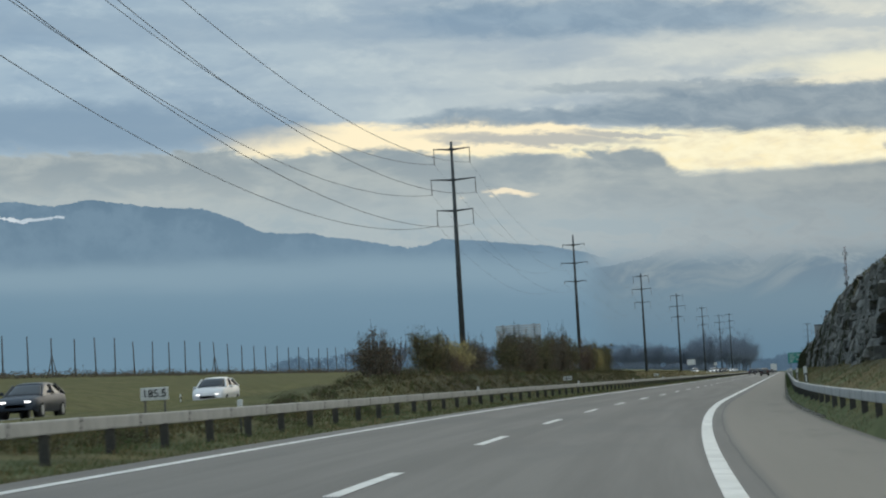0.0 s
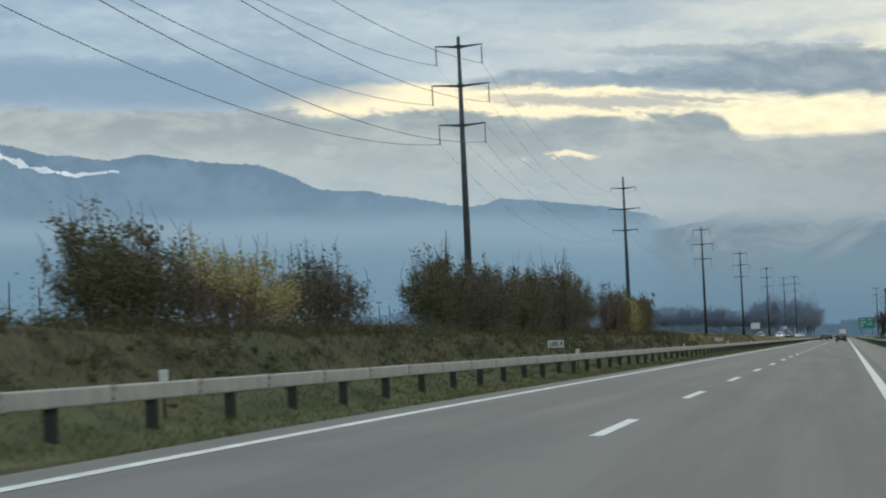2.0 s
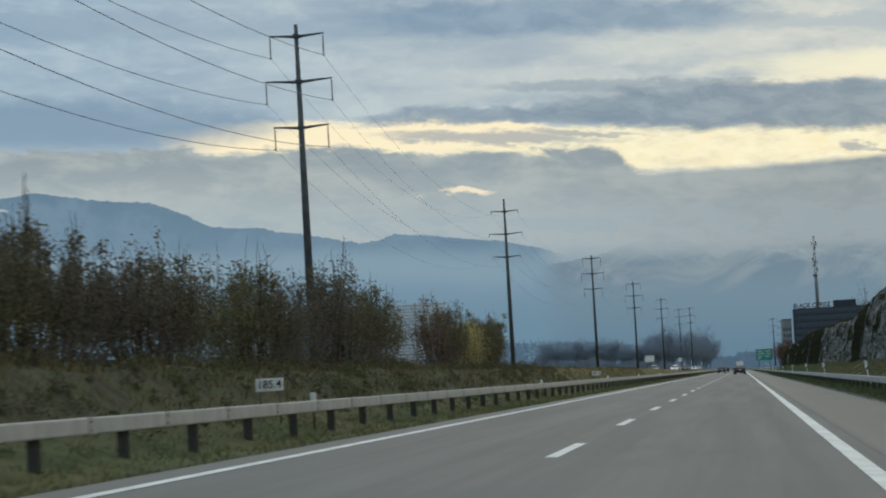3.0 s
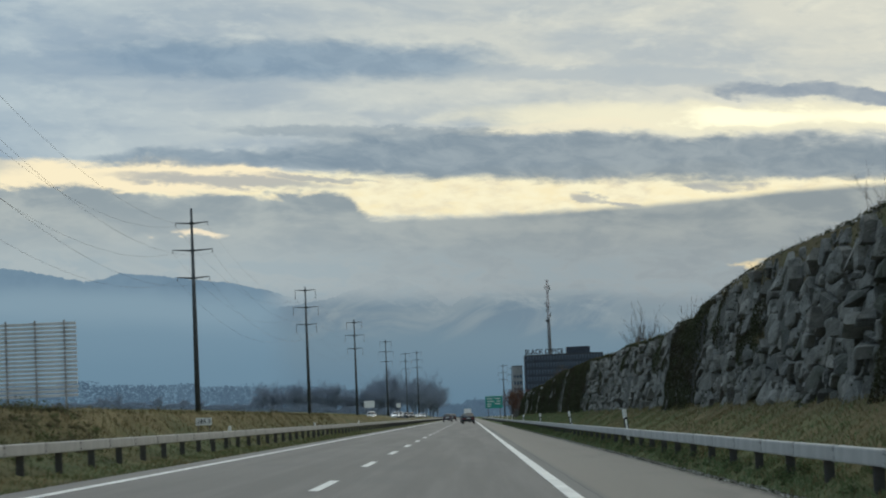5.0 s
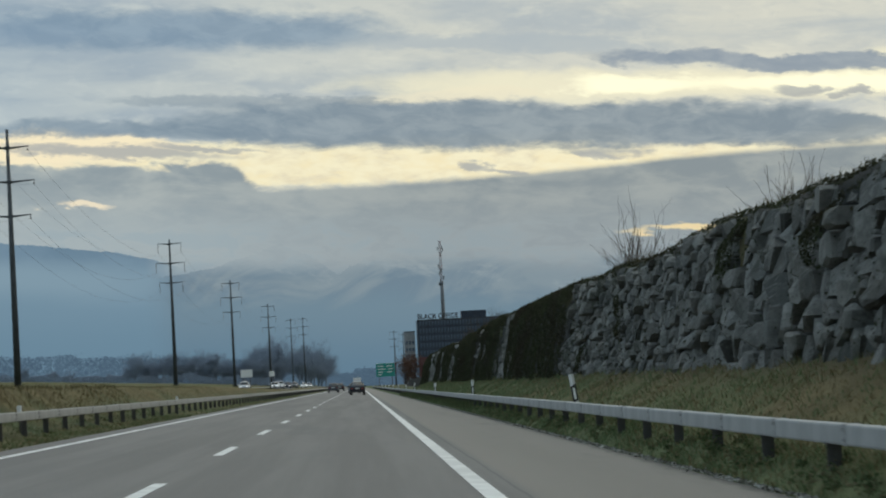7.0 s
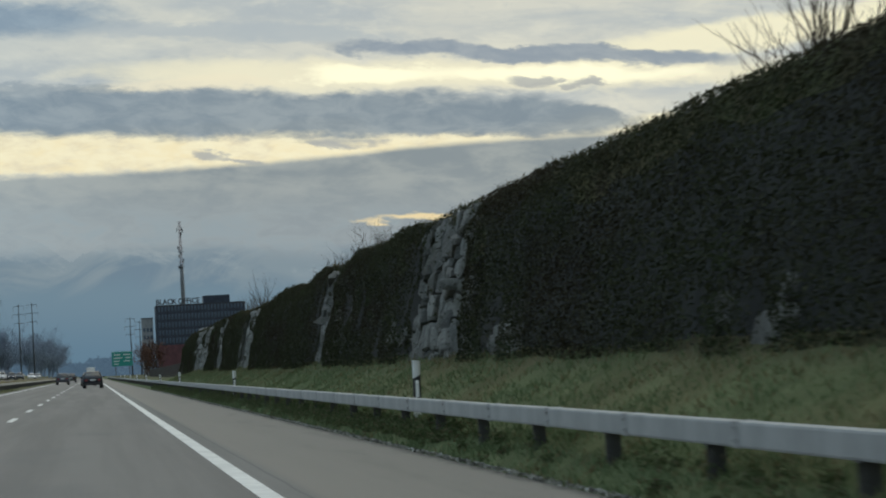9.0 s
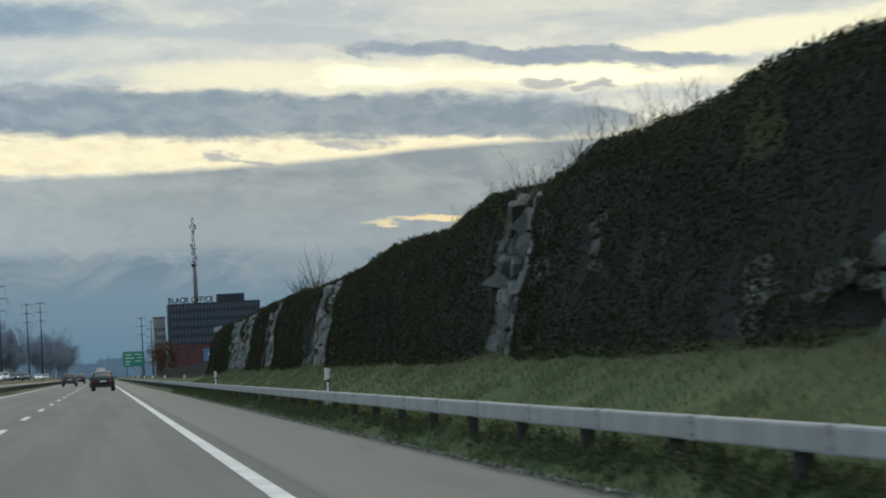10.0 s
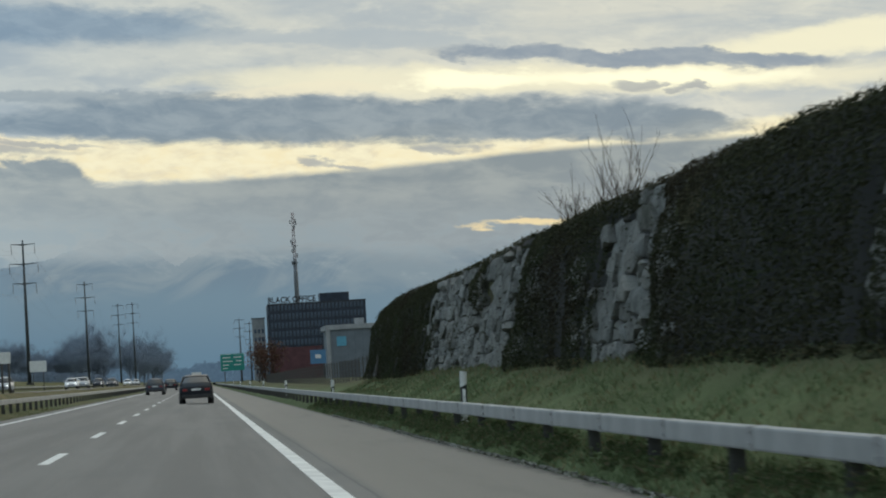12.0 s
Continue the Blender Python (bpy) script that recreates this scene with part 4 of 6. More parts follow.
            out.append(np.array(place(u, y)) + d * rng.uniform(0.35, 1.0, (m, 1)) * [size * 0.9, size * 1.5, size])
        c = np.concatenate(out)
        ob = scatter_leaves(name, c, rng.normal(size=c.shape) + [0, 0, 0.6], rng.uniform(0.012, 0.036, len(c)), mat, None, 15)
        tagged(ob, label, "weeds", kind="stuff")

    clumps("verge_weeds", 620, 4.14, 4.9, 150, 490, 0.05, 0.24, VERGE, "dark green weeds growing at the asphalt's edge", 0.22)
    clumps("rail_weeds", 1250, 4.2, 4.52, 330, 495, 0.08, 0.27, VERGE, "rank green weeds growing up round the guardrail posts")
    clumps("median_weeds", 1300, -11.2, -8.1, 36, 225, 0.08, 0.4, WEEDS, "dead brown weeds and leaf litter under the median bushes")
    clumps("median_herbs", 600, -11.4, -7.9, 36, 225, 0.08, 0.36, VERGE, "low green herbs between the brown weeds of the median")
    clumps("bush_skirts", 260, -10.9, -10.0, 86, 211, 0.15, 0.5, LEAF_DARK, "low brown twigs and leaves at the feet of the bushes")


# ---- bushes and trees ----
def grow(bm, rng, p, d, length, radius, level, tips, spread, sides=4):
    """A bough that bends, tapers and forks."""
    pts, rad = [Vector(p)], [radius]
    n = 3
    for i in range(n):
        d = (d + Vector((rng.gauss(0, 0.13), rng.gauss(0, 0.13), rng.gauss(0.04, 0.07)))).normalized()
        pts.append(pts[-1] + d * length / n)
        rad.append(radius * (1 - 0.55 * (i + 1) / n))
    add_tube(bm, pts, rad, sides if level > 1 else 3, cap=False)
    tips.extend(pts[1:])
    if level > 0:
        for i in range(rng.randint(2, 4)):
            q = pts[rng.randint(1, n)]
            side = Vector((rng.gauss(0, 1), rng.gauss(0, 1), rng.gauss(0.15, 0.5))).normalized()
            grow(bm, rng, q, (d + side * spread).normalized(), length * rng.uniform(0.5, 0.75), radius * 0.5, level - 1, tips, spread, sides)


def leaf_blob(rng, tips, n, reach, lo, hi):
    pick = rng.integers(0, len(tips), n)
    centre = np.array([tuple(t) for t in tips])[pick] + rng.normal(size=(n, 3)) * reach
    return centre, rng.normal(size=(n, 3)) + [0, 0, 0.4], rng.uniform(lo, hi, n)


def bush(y0, y1, top, mats, label, seed, leaves=6000, u=-10.5, depth=0.6, airy=0.5, shoots=0.3, stems=9.0, rise=0.5, wood=None):
    """A shrub of many upright stems that fan out from its foot; leaves sit in bunches along the shoots, thick low down and loose at the top.
    airy: how open the upper crown is; shoots: the share of long leafless shoots that stand out of it."""
    rng = random.Random(seed)
    nrng = np.random.default_rng(seed)
    yc, half = (y0 + y1) / 2, (y1 - y0) / 2
    o = place(u, yc)
    thing = base("bush", *o)
    tagged(thing, label, "bush", "bushes on the median")
    h = top - o.z
    bm, tips = bmesh.new(), []
    lumps = [(rng.uniform(-0.8, 0.8), rng.uniform(0.72, 1.0), rng.uniform(0.3, 0.55)) for _ in range(max(2, int(half * 0.9)))]

    def ceiling(fy):
        """Height of the crown's outline, as a share, along the bush."""
        dome = math.sqrt(max(0.0, 1 - 0.62 * fy * fy)) * 0.74
        return max([dome] + [hi * math.exp(-((fy - at) / wide) ** 2 * 1.3) for at, hi, wide in lumps])

    ends = []
    for i in range(max(16, int(half * stems))):
        fy, fx = rng.uniform(-1, 1), rng.uniform(-1, 1)
        reach = h * ceiling(fy) * rng.uniform(0.72, 1.0)
        foot = place(u + fx * depth * 0.4, yc + fy * half * 0.62, -0.06) - o
        tip = Vector((fx * depth + rng.gauss(0, 0.1), fy * half * 0.97, reach))
        bow = Vector((rng.gauss(0, 0.07), fy * half * 0.1 + rng.gauss(0, 0.09), 0.0))
        pts = [foot.lerp(tip, f) + bow * math.sin(f * math.pi) + Vector((rng.gauss(0, 0.015), rng.gauss(0, 0.03), 0)) for f in (0, 0.25, 0.5, 0.75, 1.0)]
        add_tube(bm, pts, [0.02, 0.016, 0.012, 0.008, 0.003], 3, cap=False)
        for k in range(rng.randint(3, 6)):
            f = rng.uniform(0.35, 0.95)
            at = foot.lerp(tip, f) + bow * math.sin(f * math.pi)
            way = Vector((rng.gauss(0, 0.5), rng.gauss(0, 0.5), rng.uniform(0.4, 1.1))).normalized()
            end = at + way * rng.uniform(0.15, 0.42) * (1.1 - 0.5 * f)
            add_tube(bm, [at, (at + end) / 2 + Vector((0, rng.gauss(0, 0.02), 0.01)), end], [0.007, 0.005, 0.002], 3, cap=False)
            ends.append((at + end) / 2), ends.append(end)
        ends.extend(pts[2:4]), ends.append(pts[4])
        tips.append(pts[4])
    for i in range(int(len(tips) * shoots)):
        t = rng.choice(tips)
        add_tube(bm, [t - Vector((0, 0, 0.3)), t + Vector((rng.gauss(0, 0.03), rng.gauss(0, 0.05), h * rng.uniform(0.05, 0.12))), t + Vector((rng.gauss(0, 0.06), rng.gauss(0, 0.1), h * rng.uniform(0.12, 0.24)))], [0.008, 0.006, 0.003], 3, cap=False)
    part("stem_work", bm, wood or BARK, thing, "straw-coloured upright shoots" if wood else "grey-brown upright stems")
    spots = np.array([tuple(p) for p in ends])
    keep = nrng.random(len(spots)) > airy * np.clip(spots[:, 2] / h - 0.45, 0, 1) * 1.6
    spots = spots[keep]
    per = max(1, int(leaves * 2.2 / len(spots)))
    c = np.repeat(spots, per, 0) + nrng.normal(size=(len(spots) * per, 3)) * [0.075, 0.075, 0.085]
    n = int(leaves * 1.5)
    fy = nrng.uniform(-0.93, 0.93, n)
    tall = np.array([ceiling(f) for f in fy]) * h * 0.68
    fill = np.stack([nrng.normal(size=n) * depth * 0.5, fy * half, nrng.uniform(0.02, 1.0, n) ** 0.85 * tall], 1)
    c = np.concatenate([c, fill])
    low = c[:, 2] < 0.04
    c[low, 2] = nrng.uniform(0.06, h * 0.4, low.sum())
    size = nrng.uniform(0.017, 0.041, len(c)) * np.where(c[:, 2] > 0.62 * h, 1.2, 1.0)
    split = c[:, 1] / half + rise * c[:, 2] / h + nrng.normal(size=len(c)) * 0.35
    for k, (mat, share_of) in enumerate(mats):
        lo = sum(q[1] for q in mats[:k])
        bounds = np.quantile(split, [lo, min(1.0, lo + share_of)])
        pick = (split >= bounds[0]) & (split <= bounds[1])
        scatter_leaves("foliage", c[pick], nrng.normal(size=(pick.sum(), 3)) + [0, 0, 0.4], size[pick], mat, thing, seed + k)


def make_bushes():
    dark, olive, yellow, plum = LEAF_DARK, LEAF_OLIVE, LEAF_YELLOW, LEAF_PLUM
    rows = (
        (87.4, 90.8, 3.6, ((dark, 1.0),), "dark red-brown bush, half bare, on the median bank", 2400, 0.9, 0.3),
        (90.8, 94.4, 3.3, ((plum, 1.0),), "bare grey bush with only few leaves on the median bank", 350, 1.0, 0.9),
        (101.9, 107.6, 3.95, ((olive, 0.75), (dark, 0.25)), "dense olive-green bush with a loose top on the median bank", 6000, 0.85, 0.6),
        (108.4, 116.2, 3.55, ((plum, 0.42), (yellow, 0.58)), "yellow autumn bush over a plum-brown foot on the median bank", 3600, 0.6, 1.1),
        (116.4, 122.6, 3.9, ((dark, 1.0),), "dark bush with large top leaves on the median bank", 3600, 0.75, 0.3),
        (133.2, 141.2, 4.6, ((olive, 0.4), (dark, 0.6)), "tall olive bush with long bare shoots on the median bank", 7600, 0.6, 0.6),
        (140.6, 149.6, 4.25, ((dark, 0.7), (olive, 0.3)), "brown-green bush on the median bank", 6800, 0.4, 0.3),
        (150.0, 160.4, 4.5, ((olive, 0.5), (dark, 0.5)), "dark dense bush beside the pylon on the median bank", 7600, 0.4, 0.3),
        (160.4, 176.6, 4.8, ((dark, 0.5), (olive, 0.5)), "broad olive bush on the median bank", 9500, 0.45, 0.3),
        (184.8, 194.3, 4.5, ((plum, 0.35), (olive, 0.65)), "brown bush on the far part of the median bank", 5600, 0.4, 0.2),
        (194.5, 201.5, 4.1, ((yellow, 0.75), (olive, 0.25)), "yellowing bush on the far part of the median bank", 4200, 0.3, 0.3),
        (201.8, 209.6, 4.4, ((olive, 1.0),), "dark green bush ending the row on the median bank", 9000, 0.3, 0.2),
    )
    for i, (y0, y1, top, mats, label, leaves, airy, shoots) in enumerate(rows):
        bush(y0, y1, top, mats, label, 40 + i, leaves, airy=airy, shoots=shoots, stems=40.0 if leaves < 1000 else 20.0, rise=5.0 if mats[-1][0] is yellow else 0.5, wood=TWIG if mats[-1][0] is yellow else None)


def bare_shrub(y, u, size, wide, seed):
    """A leafless shrub: many stems that fan out from one foot, each with fine side shoots."""
    rng = random.Random(seed)
    z = wall_top(y) + 0.02 if u < 8.0 else ground_z(u, y)
    thing = base("shrub", cx(y) + u, y, z)
    tagged(thing, "leafless grey shrub on the crest of the rock wall" if u < 8.0 else "tall leafless shrub on the slope behind the rock wall", "shrub", "bare shrubs on the wall")
    bm, tips = bmesh.new(), []
    small = u < 8.0
    thick = 0.006 if small else 0.013 * size ** 0.6
    for i in range(rng.randint(6, 9) if small else rng.randint(24, 30)):
        d = Vector((rng.gauss(0, 0.26) * wide, rng.gauss(0, 0.26) * wide, 1)).normalized()
        grow(bm, rng, Vector((rng.gauss(0, 0.1), rng.gauss(0, 0.1), -0.1)), d, size * rng.uniform(0.3, 0.62), thick, 2, tips, 0.42, 4)
    part("branchwork", bm, BARK, thing)


def make_shrubs():
    for i, (y, u, size, wide) in enumerate(((205, 7.75, 0.9, 1.0), (214, 7.75, 1.1, 1.0), (303.3, 12.4, 2.9, 1.3), (340.2, 11.9, 3.9, 1.2), (344.5, 12.4, 2.6, 1.0), (366.5, 7.6, 0.7, 1.0), (368.5, 7.6, 0.8, 1.2), (370.6, 7.7, 0.9, 1.0), (372.2, 7.6, 1.0, 0.9),
                                            (374.5, 7.6, 1.0, 0.9), (376.3, 7.7, 0.9, 1.0), (378.4, 7.6, 0.9, 1.0), (380.5, 7.6, 0.9, 0.9), (384, 7.7, 0.7, 1.0), (390, 7.8, 0.8, 0.9), (461.9, 10.6, 2.7, 0.8), (467.5, 10.4, 2.2, 1.1))):
        bare_shrub(y, u, size, wide, 70 + i)


def bare_tree(seed, height, mat):
    rng = random.Random(seed)
    thing = new("tree")
    bm, tips = bmesh.new(), []
    add_tube(bm, [(0, 0, -0.3), (0.1, 0, height * 0.2), (0.0, 0.1, height * 0.42)], [height * 0.026, height * 0.02, height * 0.014], 8)
    part("trunk", bm, mat, thing)
    bm = bmesh.new()
    for i in range(17):
        a = i * 2.4 + rng.uniform(-0.3, 0.3)
        z = height * rng.uniform(0.02, 0.42)
        d = Vector((math.cos(a) * rng.uniform(0.3, 0.9), math.sin(a) * rng.uniform(0.3, 0.9), 1)).normalized()
        grow(bm, rng, Vector((0, 0, z)), d, height * rng.uniform(0.28, 0.42), height * 0.009, 3, tips, 0.55, 3)
    part("crown", bm, mat, thing)
    c, n, s = leaf_blob(np.random.default_rng(seed), [t for t in tips if t.z > height * 0.06], 26000, 0.3, 0.03, 0.085)
    scatter_leaves("twig_haze", c, n, s, mat, thing, seed, 0.05)
    return thing


def make_trees():
    rng = random.Random(3)
    kinds = [bare_tree(s, 10.0, HAZED_BARK) for s in (1, 2, 3)]
    used = set()
    # sideways place, distance along the road, height
    spots = [(-84 - 11 * k + rng.uniform(-5, 5), 1180 + rng.uniform(-40, 60), rng.uniform(3.5, 6.5)) for k in range(7)]
    spots += [(-79 + 2.3 * k + rng.uniform(-1, 1), 1190 + rng.uniform(-25, 45), rng.uniform(6, 9)) for k in range(21)]
    spots += [(-76 + 3.1 * k + rng.uniform(-1, 1), 1150 + rng.uniform(-45, 45), rng.uniform(7.5, 10.5)) for k in range(15)]
    spots += [(-32.5, 1150, 15.5), (-30.0, 1163, 14.0), (-34.5, 1140, 12.5), (-28.5, 1175, 12.0)]
    spots += [(-33 + 1.6 * k + rng.uniform(-0.8, 0.8), 1640 + 40 * k + rng.uniform(-15, 15), rng.uniform(18, 22.5)) for k in range(8)]
    for i, (u, y, h) in enumerate(spots):
        k = kinds[i % 3]
        m = pose(u, y, ground_z(u, y), 0, 0, rng.uniform(0, 360)) @ Matrix.Diagonal((h / 10 * 1.15, h / 10 * 1.15, h / 10, 1))
        if i < 3:
            k.matrix_basis = m
            ob = k
        else:
            k0 = kinds[i % 3]
            ob = new("tree")
            ob.matrix_basis = m
            for child in k0.children:
                c = share(child.name.split(".")[0], child.data, ob, Matrix())
        tagged(ob, "bare grey winter tree on the plain, tinted with haze blue", "tree", "bare trees beside the motorway")
    nrng = np.random.default_rng(77)
    n = 44000
    hu = nrng.uniform(-150, -24, n)
    hy = 1112 + nrng.normal(size=n) * 3.0 + (hu + 80) * 0.3
    tall = np.array([2.6 + 1.7 * noise.noise(Vector((a * 0.11, 0, 9))) + 0.8 * noise.noise(Vector((a * 0.5, 4, 9))) for a in hu])
    hz = np.array([ground_z(a, b) for a, b in zip(hu, hy)]) + nrng.uniform(0, 1, n) ** 0.8 * np.maximum(0.5, tall)
    hedge = scatter_leaves("far_hedge", np.stack([hu, hy, hz], 1), nrng.normal(size=(n, 3)), nrng.uniform(0.08, 0.22, n), HAZED_BARK, None, 78)
    tagged(hedge, "low grey hedge under the bare trees, tinted with haze blue", "hedge", kind="stuff")
    red = new("tree")
    bm, tips = bmesh.new(), []
    r = random.Random(12)
    for i in range(12):
        grow(bm, r, Vector((r.gauss(0, 0.5), r.gauss(0, 0.5), 0)), Vector((r.gauss(0, 0.35), r.gauss(0, 0.35), 1)).normalized(), 3.8, 0.09, 2, tips, 0.5, 4)
    part("trunk", bm, BARK, red)
    c, n, s = leaf_blob(np.random.default_rng(4), tips, 3000, 0.35, 0.09, 0.2)
    scatter_leaves("crown", c, n, s, LEAF_RED, red, 9)
    red.matrix_basis = pose(13.5, 930, ground_z(13, 930)) @ Matrix.Diagonal((1.5, 1.3, 1.15, 1))
    tagged(red, "russet-leaved tree beside the black building", "tree")


# ---- power line ----
# sideways place, distance along, height of the tip, drop of the first arm, length of the insulator strings
PYLONS = ((-31.5, 91.0, 31.6, 0.85, 1.7), (-33.2, 297.5, 30.2, 0.85, 1.7), (-35.8, 503.1, 30.1, 1.9, 0.35), (-33.8, 707.0, 30.0, 0.75, 1.7), (-31.1, 876.6, 29.3, 0.75, 1.7), (-29.7, 1102.4, 30.4, 0.75, 1.7), (-29.4, 1384.0, 32.9, 0.75, 1.7))
ARMS = ((0.0, 4.4), (3.6, 5.4), (7.25, 4.4))


def pylon(x, y, top, first, hang):
    z = ground_z(x - cx(y), y)
    h = top - z
    thing = base("pylon", x, y, z)
    tagged(thing, "tall dark steel pole pylon with three cross-arms in the meadow", "pylon", "pylons of the power line")
    tube_part("shaft", [(0, 0, -0.3), (0, 0, h * 0.5), (0, 0, h)], [0.38, 0.29, 0.15], POLE, thing, 12)
    tube_part("footing", [(0, 0, -0.4), (0, 0, 0.25)], [0.7, 0.68], EARTH, thing, 12)
    for drop, width in ARMS:
        zz = h - first - drop
        bm = bmesh.new()
        for sx in (-1, 1):
            add_tube(bm, [(0, 0, zz - 0.12), (sx * width * 0.25, 0, zz - 0.02), (sx * width * 0.5, 0, zz + 0.05)], [0.15, 0.1, 0.06], 6)
        add_box(bm, -0.25, 0.25, -0.22, 0.22, zz - 0.25, zz + 0.1, 0.03)
        part("crossarm", bm, POLE, thing)
        for sx in (-1, 1):
            bm = bmesh.new()
            px = sx * (width * 0.5 - 0.08)
            add_tube(bm, [(px, 0, zz), (px, 0, zz - hang)], [0.03, 0.03], 6)
            for k in range(int((hang - 0.1) / 0.12)):
                s = zz - 0.2 - k * 0.12
                add_tube(bm, [(px, 0, s), (px, 0, s - 0.035), (px, 0, s - 0.07)], [0.035, 0.1, 0.035], 8, cap=False)
            add_box(bm, px - 0.06, px + 0.06, -0.16, 0.16, zz - hang - 0.06, zz - hang + 0.03, 0.01)
            part("insulator", bm, GLAZE, thing, "dark string of insulator discs")


def make_power_line():
    for p in PYLONS:
        pylon(*p)
    pylon(-24.2, 1398.0, 33.6, 0.75, 1.7)
    # two more masts of the line beyond the sign on the other side
    pylon(18.5, 1500.0, 27.5, 0.75, 1.7)
    pylon(24.0, 1560.0, 27.0, 0.75, 1.7)
    for drop, width in ARMS:
        for sx in (-1, 1):
            wire = base("overhead_wire", PYLONS[0][0], PYLONS[0][1], 0.0)
            tagged(wire, "thin dark aluminium conductor strung between the pylons", "cable", "wires of the power line")
            o = Vector((PYLONS[0][0], PYLONS[0][1], 0.0))
            for (xa, ya, ta, fa, ha), (xb, yb, tb, fb, hb) in zip(PYLONS, PYLONS[1:]):
                bm = bmesh.new()
                a = Vector((xa + sx * (width * 0.5 - 0.08), ya, ta - fa - drop - ha - 0.03))
                b = Vector((xb + sx * (width * 0.5 - 0.08), yb, tb - fb - drop - hb - 0.03))
                sag = 4.6 * ((b - a).length / 206.0) ** 2
                pts = [a.lerp(b, k / 24) - o - Vector((0, 0, sag * 4 * (k / 24) * (1 - k / 24))) for k in range(25)]
                add_tube(bm, pts, [0.024 if ya < 200 else 0.01] * 25, 5, cap=False)
                part("span", bm, CABLE, wire)


# ---- roadside things ----
def delineator(u, y, z_top, tilt, label="white plastic marker post with black band on the grass bank"):
    z0 = ground_z(u, y)
    thing = base("marker_post", cx(y) + u, y, z0)
    thing.matrix_basis = thing.matrix_basis @ Matrix.Rotation(radians(tilt), 4, "Y")
    tagged(thing, label, "marker post", "marker posts beside the road")
    h = z_top - z0

    def ring(z, s=1.0):
        return [Vector((math.cos(a) * 0.062 * s, math.sin(a) * 0.045 * s, z)) for a in np.linspace(0, math.tau, 11)[:-1]]

    def sleeve(name, zs, mat, slope0=0.0, slope1=0.0, out=1.0):
        bm = bmesh.new()
        rows = []
        for i, z in enumerate(zs):
            sl = slope0 if i == 0 else slope1 if i == len(zs) - 1 else 0
            rows.append([bm.verts.new((p.x, p.y, z + p.x * sl)) for p in ring(z, out)])
        for r, q in zip(rows, rows[1:]):
            for k in range(10):
                bm.faces.new((r[k], r[(k + 1) % 10], q[(k + 1) % 10], q[k]))
        bm.faces.new(rows[0][::-1]), bm.faces.new(rows[-1])
        return part(name, bm, mat, thing)
    sleeve("post", [-0.2, h - 0.62], WHITE, 0, 0.5)
    sleeve("band", [h - 0.62, h - 0.25], BLACK, 0.5, 0.5, 1.003)
    sleeve("cap", [h - 0.25, h - 0.04, h], WHITE, 0.5, -0.15)
    box_part("reflector", (-0.028, 0.028, -0.055, -0.046, h - 0.57, h - 0.31), REFLECT, thing, 0.004, "rectangular white reflector")


def words(text, size, mat, parent, m, name="lettering", depth=0.004, bold=0.012):
    """Raised letters in the built-in font, as a mesh."""
    curve = bpy.data.curves.new(name, "FONT")
    curve.body, curve.size, curve.extrude, curve.offset = text, size, depth, size * bold
    curve.align_x, curve.align_y = "CENTER", "CENTER"
    curve.resolution_u = 3
    ob = new(name, curve)
    bpy.context.view_layer.update()
    me = bpy.data.meshes.new_from_object(ob.evaluated_get(bpy.context.evaluated_depsgraph_get()))
    bpy.data.objects.remove(ob)
    me.materials.append(mat)
    return share(name, me, parent, m)


UPRIGHT = Matrix.Rotation(math.pi / 2, 4, "X")


def km_sign(y, text, zc, tilt=0.0):
    u = -8.1
    z0 = ground_z(u, y)
    thing = base("kilometre_sign", cx(y) + u, y, z0, heading(y) + radians(6))
    tagged(thing, "small white board with black kilometre figures on thin posts", "road sign", "kilometre signs")
    h = zc - z0
    bm = bmesh.new()
    add_box(bm, -0.24, 0.24, -0.012, 0.012, h - 0.11, h + 0.11, 0.006)
    board = part("board", bm, WHITE, thing)
    for x in (-0.17, 0.17):
        tube_part("leg", [(x, 0.03, -0.25), (x, 0.03, h + 0.05)], [0.018, 0.018], POST_STEEL, thing, 6)
    words(text, 0.19, BLACK, board, Matrix.Translation((0, -0.016, h)) @ UPRIGHT)


def rail_reflector(u, y, z, label="small white reflector post behind the guardrail"):
    thing = base("reflector_post", cx(y) + u, y, ground_z(u, y))
    tagged(thing, label, "marker post", "reflector posts")
    h = z - ground_z(u, y)
    tube_part("stake", [(0, 0, -0.15), (0, 0, h - 0.12)], [0.02, 0.02], POST_STEEL, thing, 6)
    box_part("cap", (-0.05, 0.05, -0.03, 0.03, h - 0.14, h), WHITE, thing, 0.012)


def make_roadside():
    for y, u, zt, tilt in ((93, 4.65, 1.15, -3), (143.3, 4.65, 1.12, 2), (193.3, 4.58, 1.13, -6), (242.5, 4.62, 1.16, -7), (290.4, 4.85, 1.18, -8), (339.9, 4.7, 1.14, 1), (390.2, 4.62, 1.08, 2), (444.5, 4.55, 1.12, 1)):
        delineator(u, y, zt, tilt)
    for y in (492.5, 542.5, 592.5, 642.5, 700, 760):
        delineator(4.75, y, 1.0, 0)
    for y, text in ((43.0, "185.5"), (143.2, "185.4"), (243.3, "185.3")):
        km_sign(y, text, 1.3)
    for y in (48.6, 96.1, 144.8, 197.3, 246.4, 290.6, 340.0):
        rail_reflector(-7.62, y, 1.12)
    for y in (133, 183):
        delineator(far_lane(y) - 7.0, y, far_lane_z(y) + 1.0, 0, "white marker post beside the oncoming carriageway")


